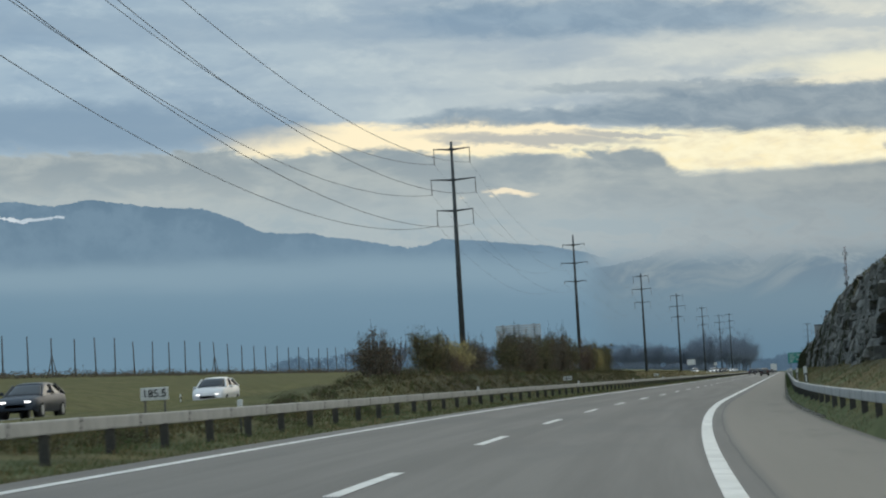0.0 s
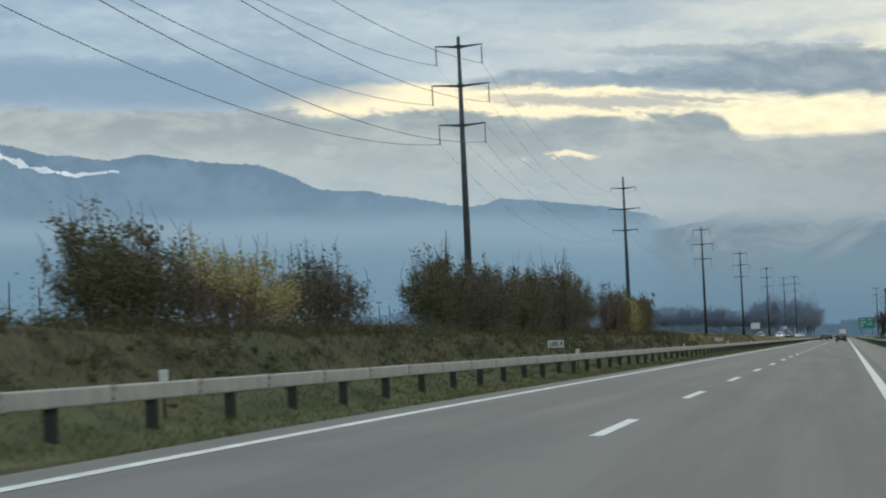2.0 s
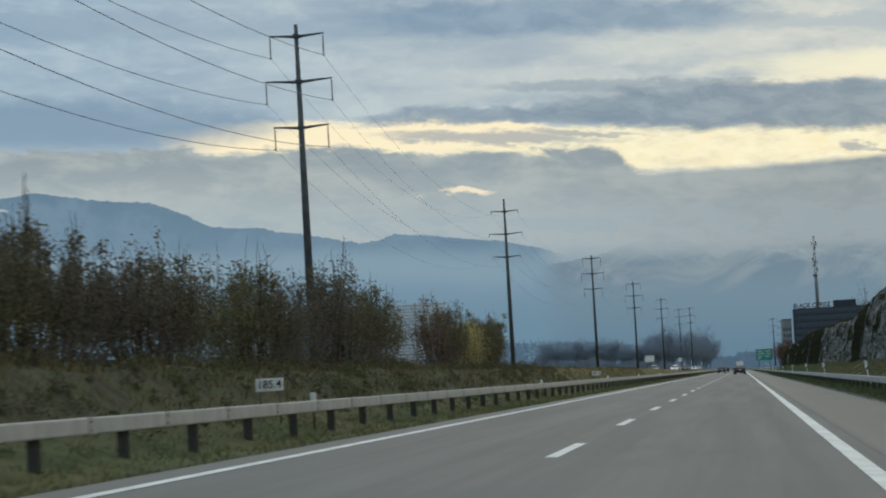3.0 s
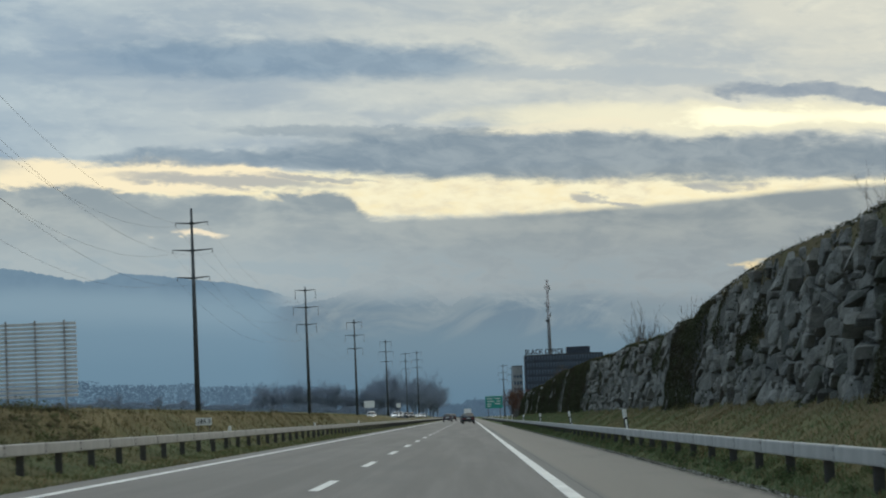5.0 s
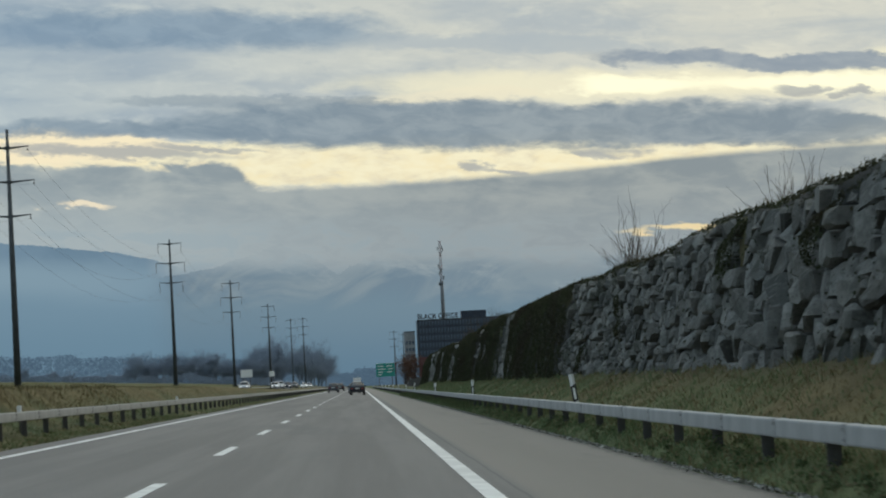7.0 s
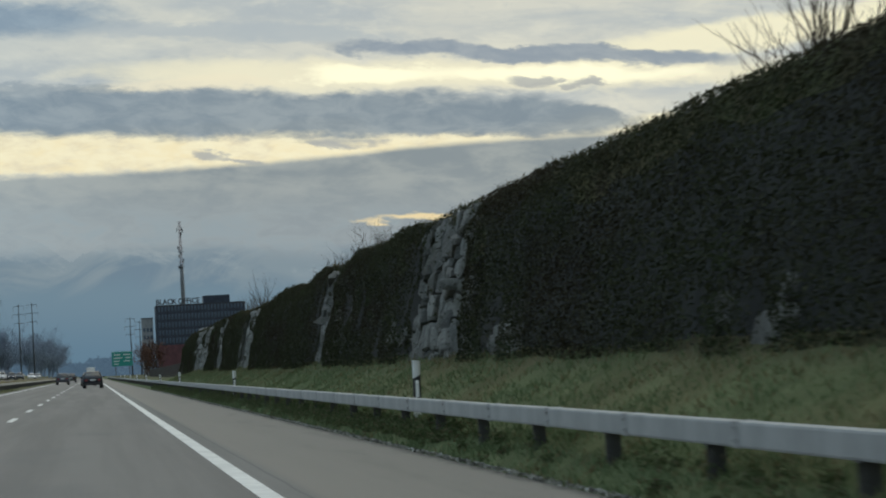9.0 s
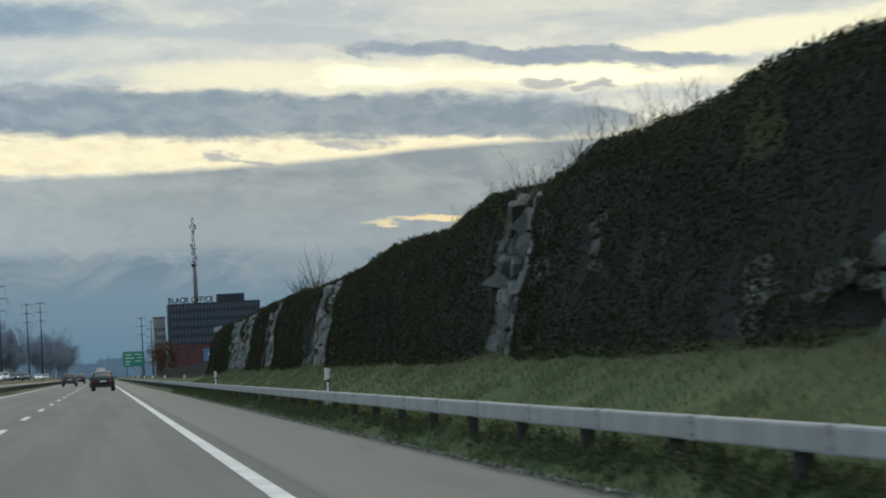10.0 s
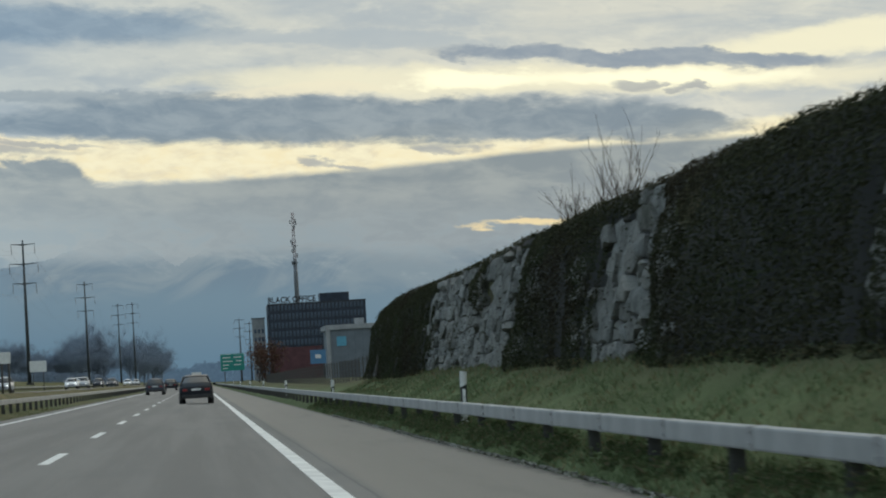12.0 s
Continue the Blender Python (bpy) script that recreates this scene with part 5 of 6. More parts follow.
def field_fence():
    """Tall thin poles of an orchard netting at the edge of the meadow."""
    rng = random.Random(6)
    u = -68.0
    for k in range(31):
        y = 205.5 + 8.15 * k + rng.uniform(-0.3, 0.3)
        z = ground_z(u, y)
        thing = base("netting_pole", u, y, z)
        tagged(thing, "tall thin grey wooden netting pole at the meadow's edge", "pole", "poles along the meadow")
        h = rng.uniform(3.75, 4.15)
        lean = rng.uniform(-0.12, 0.12)
        tube_part("pole", [(0, 0, -0.3), (lean * 0.5, 0, h * 0.5), (lean, 0, h)], [0.085, 0.075, 0.06], FENCE_WOOD, thing, 7)
        if k % 9 == 5:
            for s in (-0.55, 0.5):
                tube_part("brace", [(s, 0.05, -0.2), (lean * 0.6, 0.05, h * 0.58)], [0.05, 0.045], FENCE_WOOD, thing, 6)
    spots = []
    nrng = np.random.default_rng(2)
    for y in nrng.uniform(195, 470, 9000):
        uu = -67 + nrng.normal() * 0.8
        if noise.noise(Vector((y * 0.25, 0, 0))) > -0.3:
            spots.append(Vector((uu, y, ground_z(uu, y) + abs(nrng.normal()) * 0.28)))
    hedge = scatter_leaves("field_edge_weeds", np.array([tuple(p) for p in spots]), nrng.normal(size=(len(spots), 3)), nrng.uniform(0.06, 0.16, len(spots)), LEAF_DARK, None, 5)
    tagged(hedge, "low dark weeds along the meadow's edge", "weeds", kind="stuff")


def slat_screen():
    """Back of a large sign: horizontal planks on three posts."""
    y = 362.0
    thing = base("large_sign", -33.2, y, ground_z(-33.2, y))
    tagged(thing, "back of a big sign made of pale horizontal planks on posts", "road sign")
    z0 = thing.location.z
    lo, hi = 3.9 - z0, 9.75 - z0
    for x in (-2.2, 0.05, 2.3):
        bm = bmesh.new()
        add_box(bm, x - 0.06, x + 0.06, -0.22, -0.2, -0.4, hi + 0.05)
        add_box(bm, x - 0.06, x + 0.06, -0.02, 0.0, -0.4, hi + 0.05)
        add_box(bm, x - 0.01, x + 0.01, -0.2, -0.02, -0.4, hi + 0.05)
        part("post", bm, SLEEVE_STEEL, thing)
    bm = bmesh.new()
    n = 18
    add_box(bm, -3.2, 3.2, 0.02, 0.14, 0, (hi - lo) / n * 0.66, 0.02)
    first = part("plank", bm, PLANK, thing)
    first.location.z = lo
    for k in range(1, n):
        share("plank", first.data, thing, Matrix.Translation((0.02 * (-1) ** k, 0, lo + (hi - lo) * k / n)))


def board_sign(x, y, zc, w, h, label):
    z0 = ground_z(x, y)
    thing = base("sign_board", x, y, z0)
    tagged(thing, label, "road sign", "boards in the meadow")
    box_part("panel", (-w / 2, w / 2, -0.05, 0.05, zc - z0 - h / 2, zc - z0 + h / 2), WHITE, thing, 0.03)
    for s in (-0.3, 0.3):
        tube_part("post", [(s * w, 0.1, -0.3), (s * w, 0.1, zc - z0)], [0.06, 0.06], POST_STEEL, thing, 8)


def direction_sign():
    x, y = 8.5, 1038.0
    z0 = ground_z(x, y)
    thing = base("direction_sign", x, y, z0)
    tagged(thing, "large green motorway direction sign with white writing on posts", "road sign")
    lo, hi = 3.5 - z0, 7.7 - z0
    panel = box_part("panel", (-2.95, 2.95, -0.06, 0.06, lo, hi), SIGN_GREEN, thing, 0.04)
    box_part("border", (-2.85, 2.85, -0.075, -0.065, hi - 0.16, hi - 0.1), WHITE, thing)
    for x0, x1, z in ((-2.4, -0.5, 0.78), (0.3, 2.3, 0.78), (-2.4, 0.1, 0.56), (0.9, 2.3, 0.56), (-2.4, -0.8, 0.34), (0.3, 2.1, 0.34), (-2.4, -1.2, 0.15)):
        zz = lo + (hi - lo) * z
        box_part("writing_bar", (x0, x1, -0.085, -0.066, zz - 0.13, zz + 0.13), WHITE, thing)
    for s in (-2.0, 2.0):
        box_part("post", (s - 0.1, s + 0.1, 0.06, 0.26, -0.4, hi - 0.2), POST_STEEL, thing)


# ---- cars ----
def side_profile(kind):
    # half outline, from the nose to the tail: (along, height) of the shoulder line and of the roof
    if kind == "suv":
        return 4.5, 1.88, 1.58, ((0, 0.62), (0.12, 0.92), (1.15, 1.06), (4.2, 1.12), (4.42, 0.9), (4.5, 0.55)), ((1.05, 1.06), (1.75, 1.52), (2.4, 1.58), (3.45, 1.53), (4.36, 1.1))
    if kind == "hatch":
        return 4.1, 1.78, 1.5, ((0, 0.58), (0.1, 0.82), (1.0, 0.97), (3.85, 1.02), (4.05, 0.85), (4.1, 0.5)), ((0.9, 0.96), (1.65, 1.42), (2.2, 1.5), (3.3, 1.46), (3.98, 1.0))
    return 4.6, 1.82, 1.44, ((0, 0.56), (0.12, 0.78), (1.2, 0.93), (4.3, 1.0), (4.52, 0.84), (4.6, 0.5)), ((1.1, 0.92), (1.95, 1.37), (2.6, 1.44), (3.6, 1.41), (4.45, 0.98))


def car(kind, x, y, z, turn, paint, label, lights_on=False, group=""):
    """Nose points along -y of the object before the turn; y counts from the nose."""
    length, width, height, low, high = side_profile(kind)
    thing = base("car", x, y, z, turn)
    tagged(thing, label, "car", group)
    hw = width / 2

    def eased(pairs, d):
        """Height along a profile, its corners softened."""
        xs, zs = [q[0] for q in pairs], [q[1] for q in pairs]
        return sum(float(np.interp(min(max(d + s, xs[0]), xs[-1]), xs, zs)) for s in (-0.12, -0.06, 0, 0.06, 0.12)) / 5

    def skin(name, sections, mat, lab=""):
        bm = bmesh.new()
        rows = [[bm.verts.new(p) for p in sec] for sec in sections]
        for r, q in zip(rows, rows[1:]):
            for k in range(len(r) - 1):
                bm.faces.new((r[k], q[k], q[k + 1], r[k + 1]))
        for r in (rows[0], rows[-1]):
            bm.faces.new(r)
        bmesh.ops.recalc_face_normals(bm, faces=bm.faces)
        return part(name, bm, mat, thing, lab, smooth=True)

    sections = []
    for d in [0.0, 0.03, 0.08, 0.16, 0.3, 0.5] + steps(0.8, length - 0.8, 0.3) + [length - 0.5, length - 0.3, length - 0.14, length - 0.06, length - 0.02, length]:
        end = min(d, length - d) / 0.55
        e = 1.0 if end >= 1 else 0.8 + 0.2 * math.sqrt(max(0.0, 1 - (1 - end) ** 2))
        zt = eased(low, d)
        zf = 0.24 + 0.1 * max(0.0, 1 - end * 1.5)
        half = hw * e
        mid = (zf + zt) / 2
        sec = [(-half * 0.9, d, zf), (-half * 0.97, d, zf + 0.1), (-half, d, mid), (-half * 0.985, d, zt - 0.14), (-half * 0.95, d, zt - 0.05), (-half * 0.84, d, zt), (-half * 0.4, d, zt + 0.025)]
        sections.append(sec + [(-px, py, pz) for px, py, pz in reversed(sec)])
    skin("body", sections, paint)

    def cabin(d, grow_by, upto):
        zz = eased(high, d) if high[0][0] + 0.15 < d < high[-1][0] - 0.15 else float(np.interp(d, [q[0] for q in high], [q[1] for q in high]))
        f = max(0.0, (zz - high[0][1]) / (height - high[0][1]))
        half = hw - 0.07 - 0.23 * f + grow_by
        sec = [(-hw + 0.07, d, 0.86), (-half, d, zz - 0.09), (-half + 0.04, d, zz - 0.035), (-half + 0.13, d, zz + grow_by), (-half * 0.4, d, zz + 0.02 + grow_by)][upto:]
        return sec + [(-px, py, pz) for px, py, pz in reversed(sec)]

    skin("glasshouse", [cabin(d, 0.0, 0) for d in steps(high[0][0], high[-1][0], 0.2)], CAR_GLASS, "dark tinted windows")
    skin("roof", [cabin(d, 0.012, 1) for d in steps(high[1][0] + 0.02, high[3][0] + 0.1, 0.2)], paint)
    for sx in (-1, 1):
        for (da, za), (db, zb) in ((high[0], high[1]), (high[-1], high[-2])):
            bm = bmesh.new()
            add_tube(bm, [(sx * (hw - 0.1), da, za - 0.02), (sx * (hw - 0.27), db, zb - 0.02)], [0.045, 0.045], 6)
            part("pillar", bm, paint, thing)
        door_at = (high[1][0] + high[3][0]) / 2
        tube_part("pillar", [(sx * (hw - 0.065), door_at, 0.95), (sx * (hw - 0.285), door_at, height - 0.06)], [0.035, 0.035], BLACK, thing, 6)
        bm = bmesh.new()
        add_box(bm, sx * (hw + 0.1) - 0.09, sx * (hw + 0.1) + 0.09, high[0][0] + 0.35, high[0][0] + 0.47, 0.98, 1.12, 0.03)
        part("mirror", bm, paint, thing)
        for d in (0.82, length - 0.85):
            bm = bmesh.new()
            w = sx * (hw - 0.02)
            add_tube(bm, [(w - sx * 0.2, d, 0.32), (w - sx * 0.17, d, 0.32), (w + sx * 0.005, d, 0.32), (w + sx * 0.025, d, 0.32)], [0.29, 0.32, 0.32, 0.29], 18)
            tube_part("wheel_arch", [(w - sx * 0.3, d, 0.36), (w + sx * 0.012, d, 0.36)], [0.37, 0.37], BLACK, thing, 18)
            tyre = part("wheel", bm, TYRE, thing, "black tyre")
            bm = bmesh.new()
            add_tube(bm, [(w + sx * 0.025, d, 0.32), (w + sx * 0.037, d, 0.32)], [0.21, 0.19], 14)
            part("rim", bm, STEEL, tyre)
        box_part("headlight", (sx * (hw - 0.4) - 0.13, sx * (hw - 0.4) + 0.13, 0.0, 0.12, 0.6, 0.71), LAMP_ON if lights_on else WHITE, thing, 0.03, "lit headlight" if lights_on else "")
        box_part("tail_light", (sx * (hw - 0.33) - 0.13, sx * (hw - 0.33) + 0.13, length - 0.14, length + 0.004, 0.72, 0.84), TAIL, thing, 0.02, "red tail light")
    box_part("grille", (-0.45, 0.45, 0.0, 0.06, 0.42, 0.6), BLACK, thing, 0.02)
    box_part("rear_bumper", (-hw + 0.15, hw - 0.15, length - 0.08, length + 0.04, 0.32, 0.52), BLACK, thing, 0.03)
    box_part("number_plate", (-0.26, 0.26, length - 0.03, length + 0.012, 0.74, 0.85), WHITE, thing)
    return thing


def make_cars():
    half = math.pi

    def ahead(kind, u, y, paint, label):
        car(kind, u, y, road_z(u), half, paint, label, False, "cars ahead")

    ahead("suv", -0.25, 545.0, CAR_BLACK, "black sport utility car driving away in the slow lane")
    ahead("hatch", -0.75, 606.0, CAR_GREY, "dark grey car in the slow lane ahead")
    ahead("hatch", -4.1, 640.0, CAR_DARK, "dark grey hatchback driving away in the fast lane")
    ahead("suv", -4.0, 760.0, CAR_BLACK, "black car far ahead in the fast lane")
    ahead("sedan", -0.6, 880.0, CAR_DARK, "dark car far ahead in the slow lane")

    def oncoming(kind, off, y, paint, label):
        car(kind, cx(y) + far_lane(y) + off, y, far_lane_z(y) + 0.03, 0.0, paint, label, True, "oncoming cars")

    oncoming("sedan", -26.9 - far_lane(100.0), 100.0, CAR_DARK, "dark blue-grey estate car with lit headlights on the oncoming carriageway")
    oncoming("suv", -27.6 - far_lane(138.0), 138.0, CAR_WHITE, "white sport utility car with lit headlights on the oncoming carriageway")
    for kind, off, y, paint, label in (("hatch", 1.9, 640.0, CAR_SILVER, "silver car on the oncoming carriageway"), ("sedan", 1.9, 735.0, CAR_WHITE, "white car on the oncoming carriageway"),
                                       ("suv", 1.9, 765.0, CAR_SILVER, "silver sport utility car on the oncoming carriageway"), ("hatch", 1.9, 820.0, CAR_DARK, "dark car with lit headlights on the oncoming carriageway"),
                                       ("suv", 1.9, 880.0, CAR_GREY, "grey car on the oncoming carriageway"), ("sedan", 1.9, 985.0, CAR_WHITE, "white car far off on the oncoming carriageway"),
                                       ("sedan", -1.9, 1010.0, CAR_DARK, "dark car far off on the oncoming carriageway"), ("hatch", 1.9, 1060.0, CAR_SILVER, "silver car far off on the oncoming carriageway")):
        oncoming(kind, off, y, paint, label)
    x, y = -0.6, 1075.0
    truck = base("truck", x, y, road_z(x))
    tagged(truck, "white box truck far ahead in the slow lane", "truck")
    box_part("cargo_box", (-1.25, 1.25, -3.5, 3.5, 0.9, 3.7), WHITE, truck, 0.05)
    box_part("cab", (-1.15, 1.15, 3.7, 5.5, 0.5, 2.8), CAR_GREY, truck, 0.15)
    box_part("chassis", (-0.5, 0.5, -3.4, 5.2, 0.5, 0.9), BLACK, truck)
    for sx in (-1, 1):
        for d in (-2.4, 4.4):
            tube_part("wheel", [(sx * 0.85, d, 0.48), (sx * 1.15, d, 0.48)], [0.48, 0.48], TYRE, truck, 16)


# ---- buildings ----
def black_office():
    x0, x1, y0, y1 = 26.3, 62.0, 1330.0, 1352.0
    z0 = ground_z(26.0, 1330.0) - 0.3
    top, red = 27.7, 11.8
    thing = base("office_building", (x0 + x1) / 2, y0, z0)
    tagged(thing, "black office block with rows of windows and a red lower storey", "building")
    cxm = (x0 + x1) / 2
    a, b = x0 - cxm, x1 - cxm
    box_part("wall", (a, b, 0, y1 - y0, red - z0, top - z0), OFFICE_BLACK, thing, 0.05)
    box_part("lower_storey", (a + 0.15, a + 19.0, 0.1, y1 - y0 - 0.1, 0, red - z0 - 0.004), OFFICE_RED, thing, 0.05, "dark red cladding")
    box_part("lower_wall", (a + 19.01, b - 0.15, 0.3, y1 - y0 - 0.1, 0, red - z0 - 0.004), OFFICE_BLACK, thing)
    box_part("stair_tower", (45.6 - cxm, 56.2 - cxm, 2.0, 14.0, top - z0 + 0.004, 30.9 - z0), OFFICE_BLACK, thing, 0.05)
    box_part("parapet", (a - 0.12, b + 0.12, -0.12, 0.0 - 0.004, top - z0 - 0.5, top - z0 + 0.15), OFFICE_TRIM, thing)
    storeys, n = 5, 26
    hs = (top - red) / storeys
    me = None
    for s in range(storeys):
        for i in range(n):
            w = (b - a - 1.2) / n
            xx, zz = a + 0.6 + w * i, red - z0 + hs * s + 0.75
            m = Matrix.Translation((xx + w * 0.2, -0.03, zz))
            if me is None:
                bm = bmesh.new()
                add_box(bm, 0, w * 0.55, 0, 0.12, 0, hs * 0.62)
                first = part("window", bm, OFFICE_GLASS, thing)
                me = first.data
                first.matrix_basis = m
                bm = bmesh.new()
                add_box(bm, -0.07, 0.0, -0.1, 0.14, -0.08, hs * 0.62 + 0.08)
                add_box(bm, w * 0.55, w * 0.55 + 0.07, -0.1, 0.14, -0.08, hs * 0.62 + 0.08)
                add_box(bm, 0, w * 0.55, -0.1, 0.14, -0.08, -0.004)
                fr = part("frame", bm, OFFICE_TRIM, first)
            else:
                win = share("window", me, thing, m)
                share("frame", fr.data, win, Matrix())
    letters = words("BLACK OFFICE", 3.0, LETTER_STEEL, thing, Matrix.Translation((35.2 - cxm, 0.3, top - z0 + 1.35)) @ UPRIGHT, "roof_lettering", 0.15, 0.022)
    k = 17.4 / max(0.1, letters.dimensions.x if letters.dimensions.x else 17.4)
    letters.matrix_basis = letters.matrix_basis @ Matrix.Diagonal((k, 1, 1, 1))
    for i in range(12):
        xx = 26.8 - cxm + i * 1.5
        tube_part("letter_stay", [(xx, 0.5, top - z0 - 0.1), (xx, 0.5, top - z0 + 2.2)], [0.06, 0.06], OFFICE_TRIM, thing, 5)


def grey_hall():
    x0, x1, y0 = 29.6, 47.0, 987.0
    z0 = ground_z(33, y0) - 0.4
    thing = base("hall", (x0 + x1) / 2, y0, z0)
    tagged(thing, "grey flat-roofed commercial hall with a pale frame and blue panel", "building")
    c = (x0 + x1) / 2
    a, b, h = x0 - c, x1 - c, 12.4 - z0
    box_part("wall", (a + 0.6, b - 0.6, 0.4, 24, 0, h - 0.8), HALL_GREY, thing)
    box_part("pillar", (a, a + 0.9, 0.0, 1.0, 0, h - 1.104), HALL_PALE, thing, 0.03)
    box_part("fascia", (a, b, 0.0, 24.4, h - 1.1, h), HALL_PALE, thing, 0.03)
    box_part("blue_panel", (a + 2.4, a + 4.6, 0.3, 0.396, h - 4.9, h - 2.7), PANEL_BLUE, thing, 0.02, "square blue panel")
    box_part("gate", (a + 2.6, a + 7.2, 0.32, 0.396, 0.2, 4.2), HALL_DARK, thing, 0.02)
    box_part("roof_unit", (a + 7.0, a + 9.2, 4.0, 6.0, h + 0.004, h + 1.4), HALL_PALE, thing, 0.05)
    for i in range(9):
        x = a + 1.4 + i * 1.75
        box_part("panel_joint", (x, x + 0.05, 0.38, 0.398, 4.5, h - 1.2), HALL_DARK, thing)


def tower_block(x, y, w, d, top, label):
    z0 = ground_z(min(x, 80), y) - 0.5
    thing = base("tower_block", x, y, z0)
    tagged(thing, label, "building")
    h = top - z0
    box_part("wall", (-w / 2, w / 2, 0, d, 0, h), HALL_PALE, thing)
    box_part("roof_slab", (-w / 2 - 0.2, w / 2 + 0.2, -0.2, d + 0.2, h + 0.004, h + 0.5), HALL_GREY, thing)
    n = int(h / 3)
    for s in range(1, n):
        for i in range(3):
            box_part("window", (-w / 2 + w * (0.12 + 0.3 * i), -w / 2 + w * (0.3 + 0.3 * i), -0.06, 0.02, s * 3.0, s * 3.0 + 1.5), OFFICE_GLASS, thing)


def radio_mast():
    x, y = 40.8, 1420.0
    z0 = ground_z(40.0, y)
    thing = base("radio_mast", x, y, z0)
    tagged(thing, "tall slim radio mast with lattice top and small antennas", "mast")
    h = 66.5 - z0
    tube_part("tube", [(0, 0, -0.5), (0, 0, h * 0.6), (0, 0, h * 0.72)], [1.15, 0.85, 0.7], MAST_GREY, thing, 12)
    bm = bmesh.new()
    zt, zb, r = h, h * 0.7, 0.62
    for k in range(4):
        ang = k * math.pi / 2 + 0.6
        add_tube(bm, [(math.cos(ang) * r, math.sin(ang) * r, zb), (math.cos(ang) * r * 0.8, math.sin(ang) * r * 0.8, zt)], [0.09, 0.07], 5)
    for i in range(12):
        z = zb + (zt - zb) * i / 12
        q = zb + (zt - zb) * (i + 1) / 12
        for k in range(4):
            p0, p1 = k * math.pi / 2 + 0.6, (k + 1) * math.pi / 2 + 0.6
            add_tube(bm, [(math.cos(p0) * r, math.sin(p0) * r, z), (math.cos(p1) * r, math.sin(p1) * r, q)], [0.05, 0.05], 4)
    part("lattice", bm, MAST_RED, thing, "faded red and white lattice top")
    rng = random.Random(4)
    for i in range(16):
        z = h * rng.uniform(0.68, 0.97)
        ang = rng.uniform(0, math.tau)
        bm = bmesh.new()
        add_tube(bm, [(math.cos(ang) * 0.7, math.sin(ang) * 0.7, z), (math.cos(ang) * 1.25, math.sin(ang) * 1.25, z)], [0.06, 0.06], 5)
        add_box(bm, math.cos(ang) * 1.35 - 0.22, math.cos(ang) * 1.35 + 0.22, math.sin(ang) * 1.35 - 0.2, math.sin(ang) * 1.35 + 0.2, z - rng.uniform(0.3, 0.9), z + rng.uniform(0.3, 0.9), 0.05)
        part("antenna", bm, HALL_PALE if i % 2 else POLE, thing)
    for z in (h * 0.7, h * 0.8):
        tube_part("platform", [(0, 0, z - 0.12), (0, 0, z)], [1.5, 1.5], MAST_GREY, thing, 14)


def make_buildings():
    black_office()
    grey_hall()
    tower_block(23.0, 1345.0, 4.6, 8.0, 23.0, "pale narrow high-rise behind the black office block")
    tower_block(57.0, 1010.0, 6.0, 12.0, 13.5, "pale flat building behind the hall")
    radio_mast()
    x, y = 26.0, 955.0
    thing = base("blue_sign", x, y, ground_z(x, y))
    tagged(thing, "square blue information sign on two posts", "road sign")
    z0 = thing.location.z
    box_part("panel", (-1.7, 1.7, -0.05, 0.05, 3.6 - z0, 6.6 - z0), SIGN_BLUE, thing, 0.03)
    box_part("symbol_bar", (-0.6, 0.6, -0.07, -0.055, 4.8 - z0, 5.6 - z0), WHITE, thing)
    for s in (-1.2, 1.2):
        tube_part("post", [(s, 0.1, -0.3), (s, 0.1, 6.4 - z0)], [0.08, 0.08], POST_STEEL, thing, 6)


def mesh_fence():
    """Wire fence on the land beyond the wall."""
    rng = random.Random(9)
    fence = base("wire_fence", 8.2, 505.0, ground_z(8.2, 505))
    tagged(fence, "grey wire-mesh fence on steel posts beyond the rock wall", "fence")
    inv = fence.matrix_basis.inverted()
    bm = bmesh.new()
    add_tube(bm, [(0, 0, -0.3), (0, 0, 1.5)], [0.035, 0.035], 6)
    first = part("post", bm, POST_STEEL, fence)
    bm = bmesh.new()
    for k in range(6):
        add_tube(bm, [(0, 0, 0.15 + 0.25 * k), (0, 4.0, 0.15 + 0.25 * k)], [0.007, 0.007], 3, cap=False)
    for k in range(8):
        add_tube(bm, [(0, 0.5 * k, 0.1), (0, 0.5 * k, 1.42)], [0.005, 0.005], 3, cap=False)
    net = part("mesh_panel", bm, POST_STEEL, fence)
    for i in range(90):
        y = 505.0 + 4.0 * i
        u = 8.2 + 4.0 * i / 90
        m = inv @ Matrix.Translation((u, y, ground_z(u, y)))
        if i == 0:
            first.matrix_basis, net.matrix_basis = m, m
        else:
            share("post", first.data, fence, m)
            share("mesh_panel", net.data, fence, m)


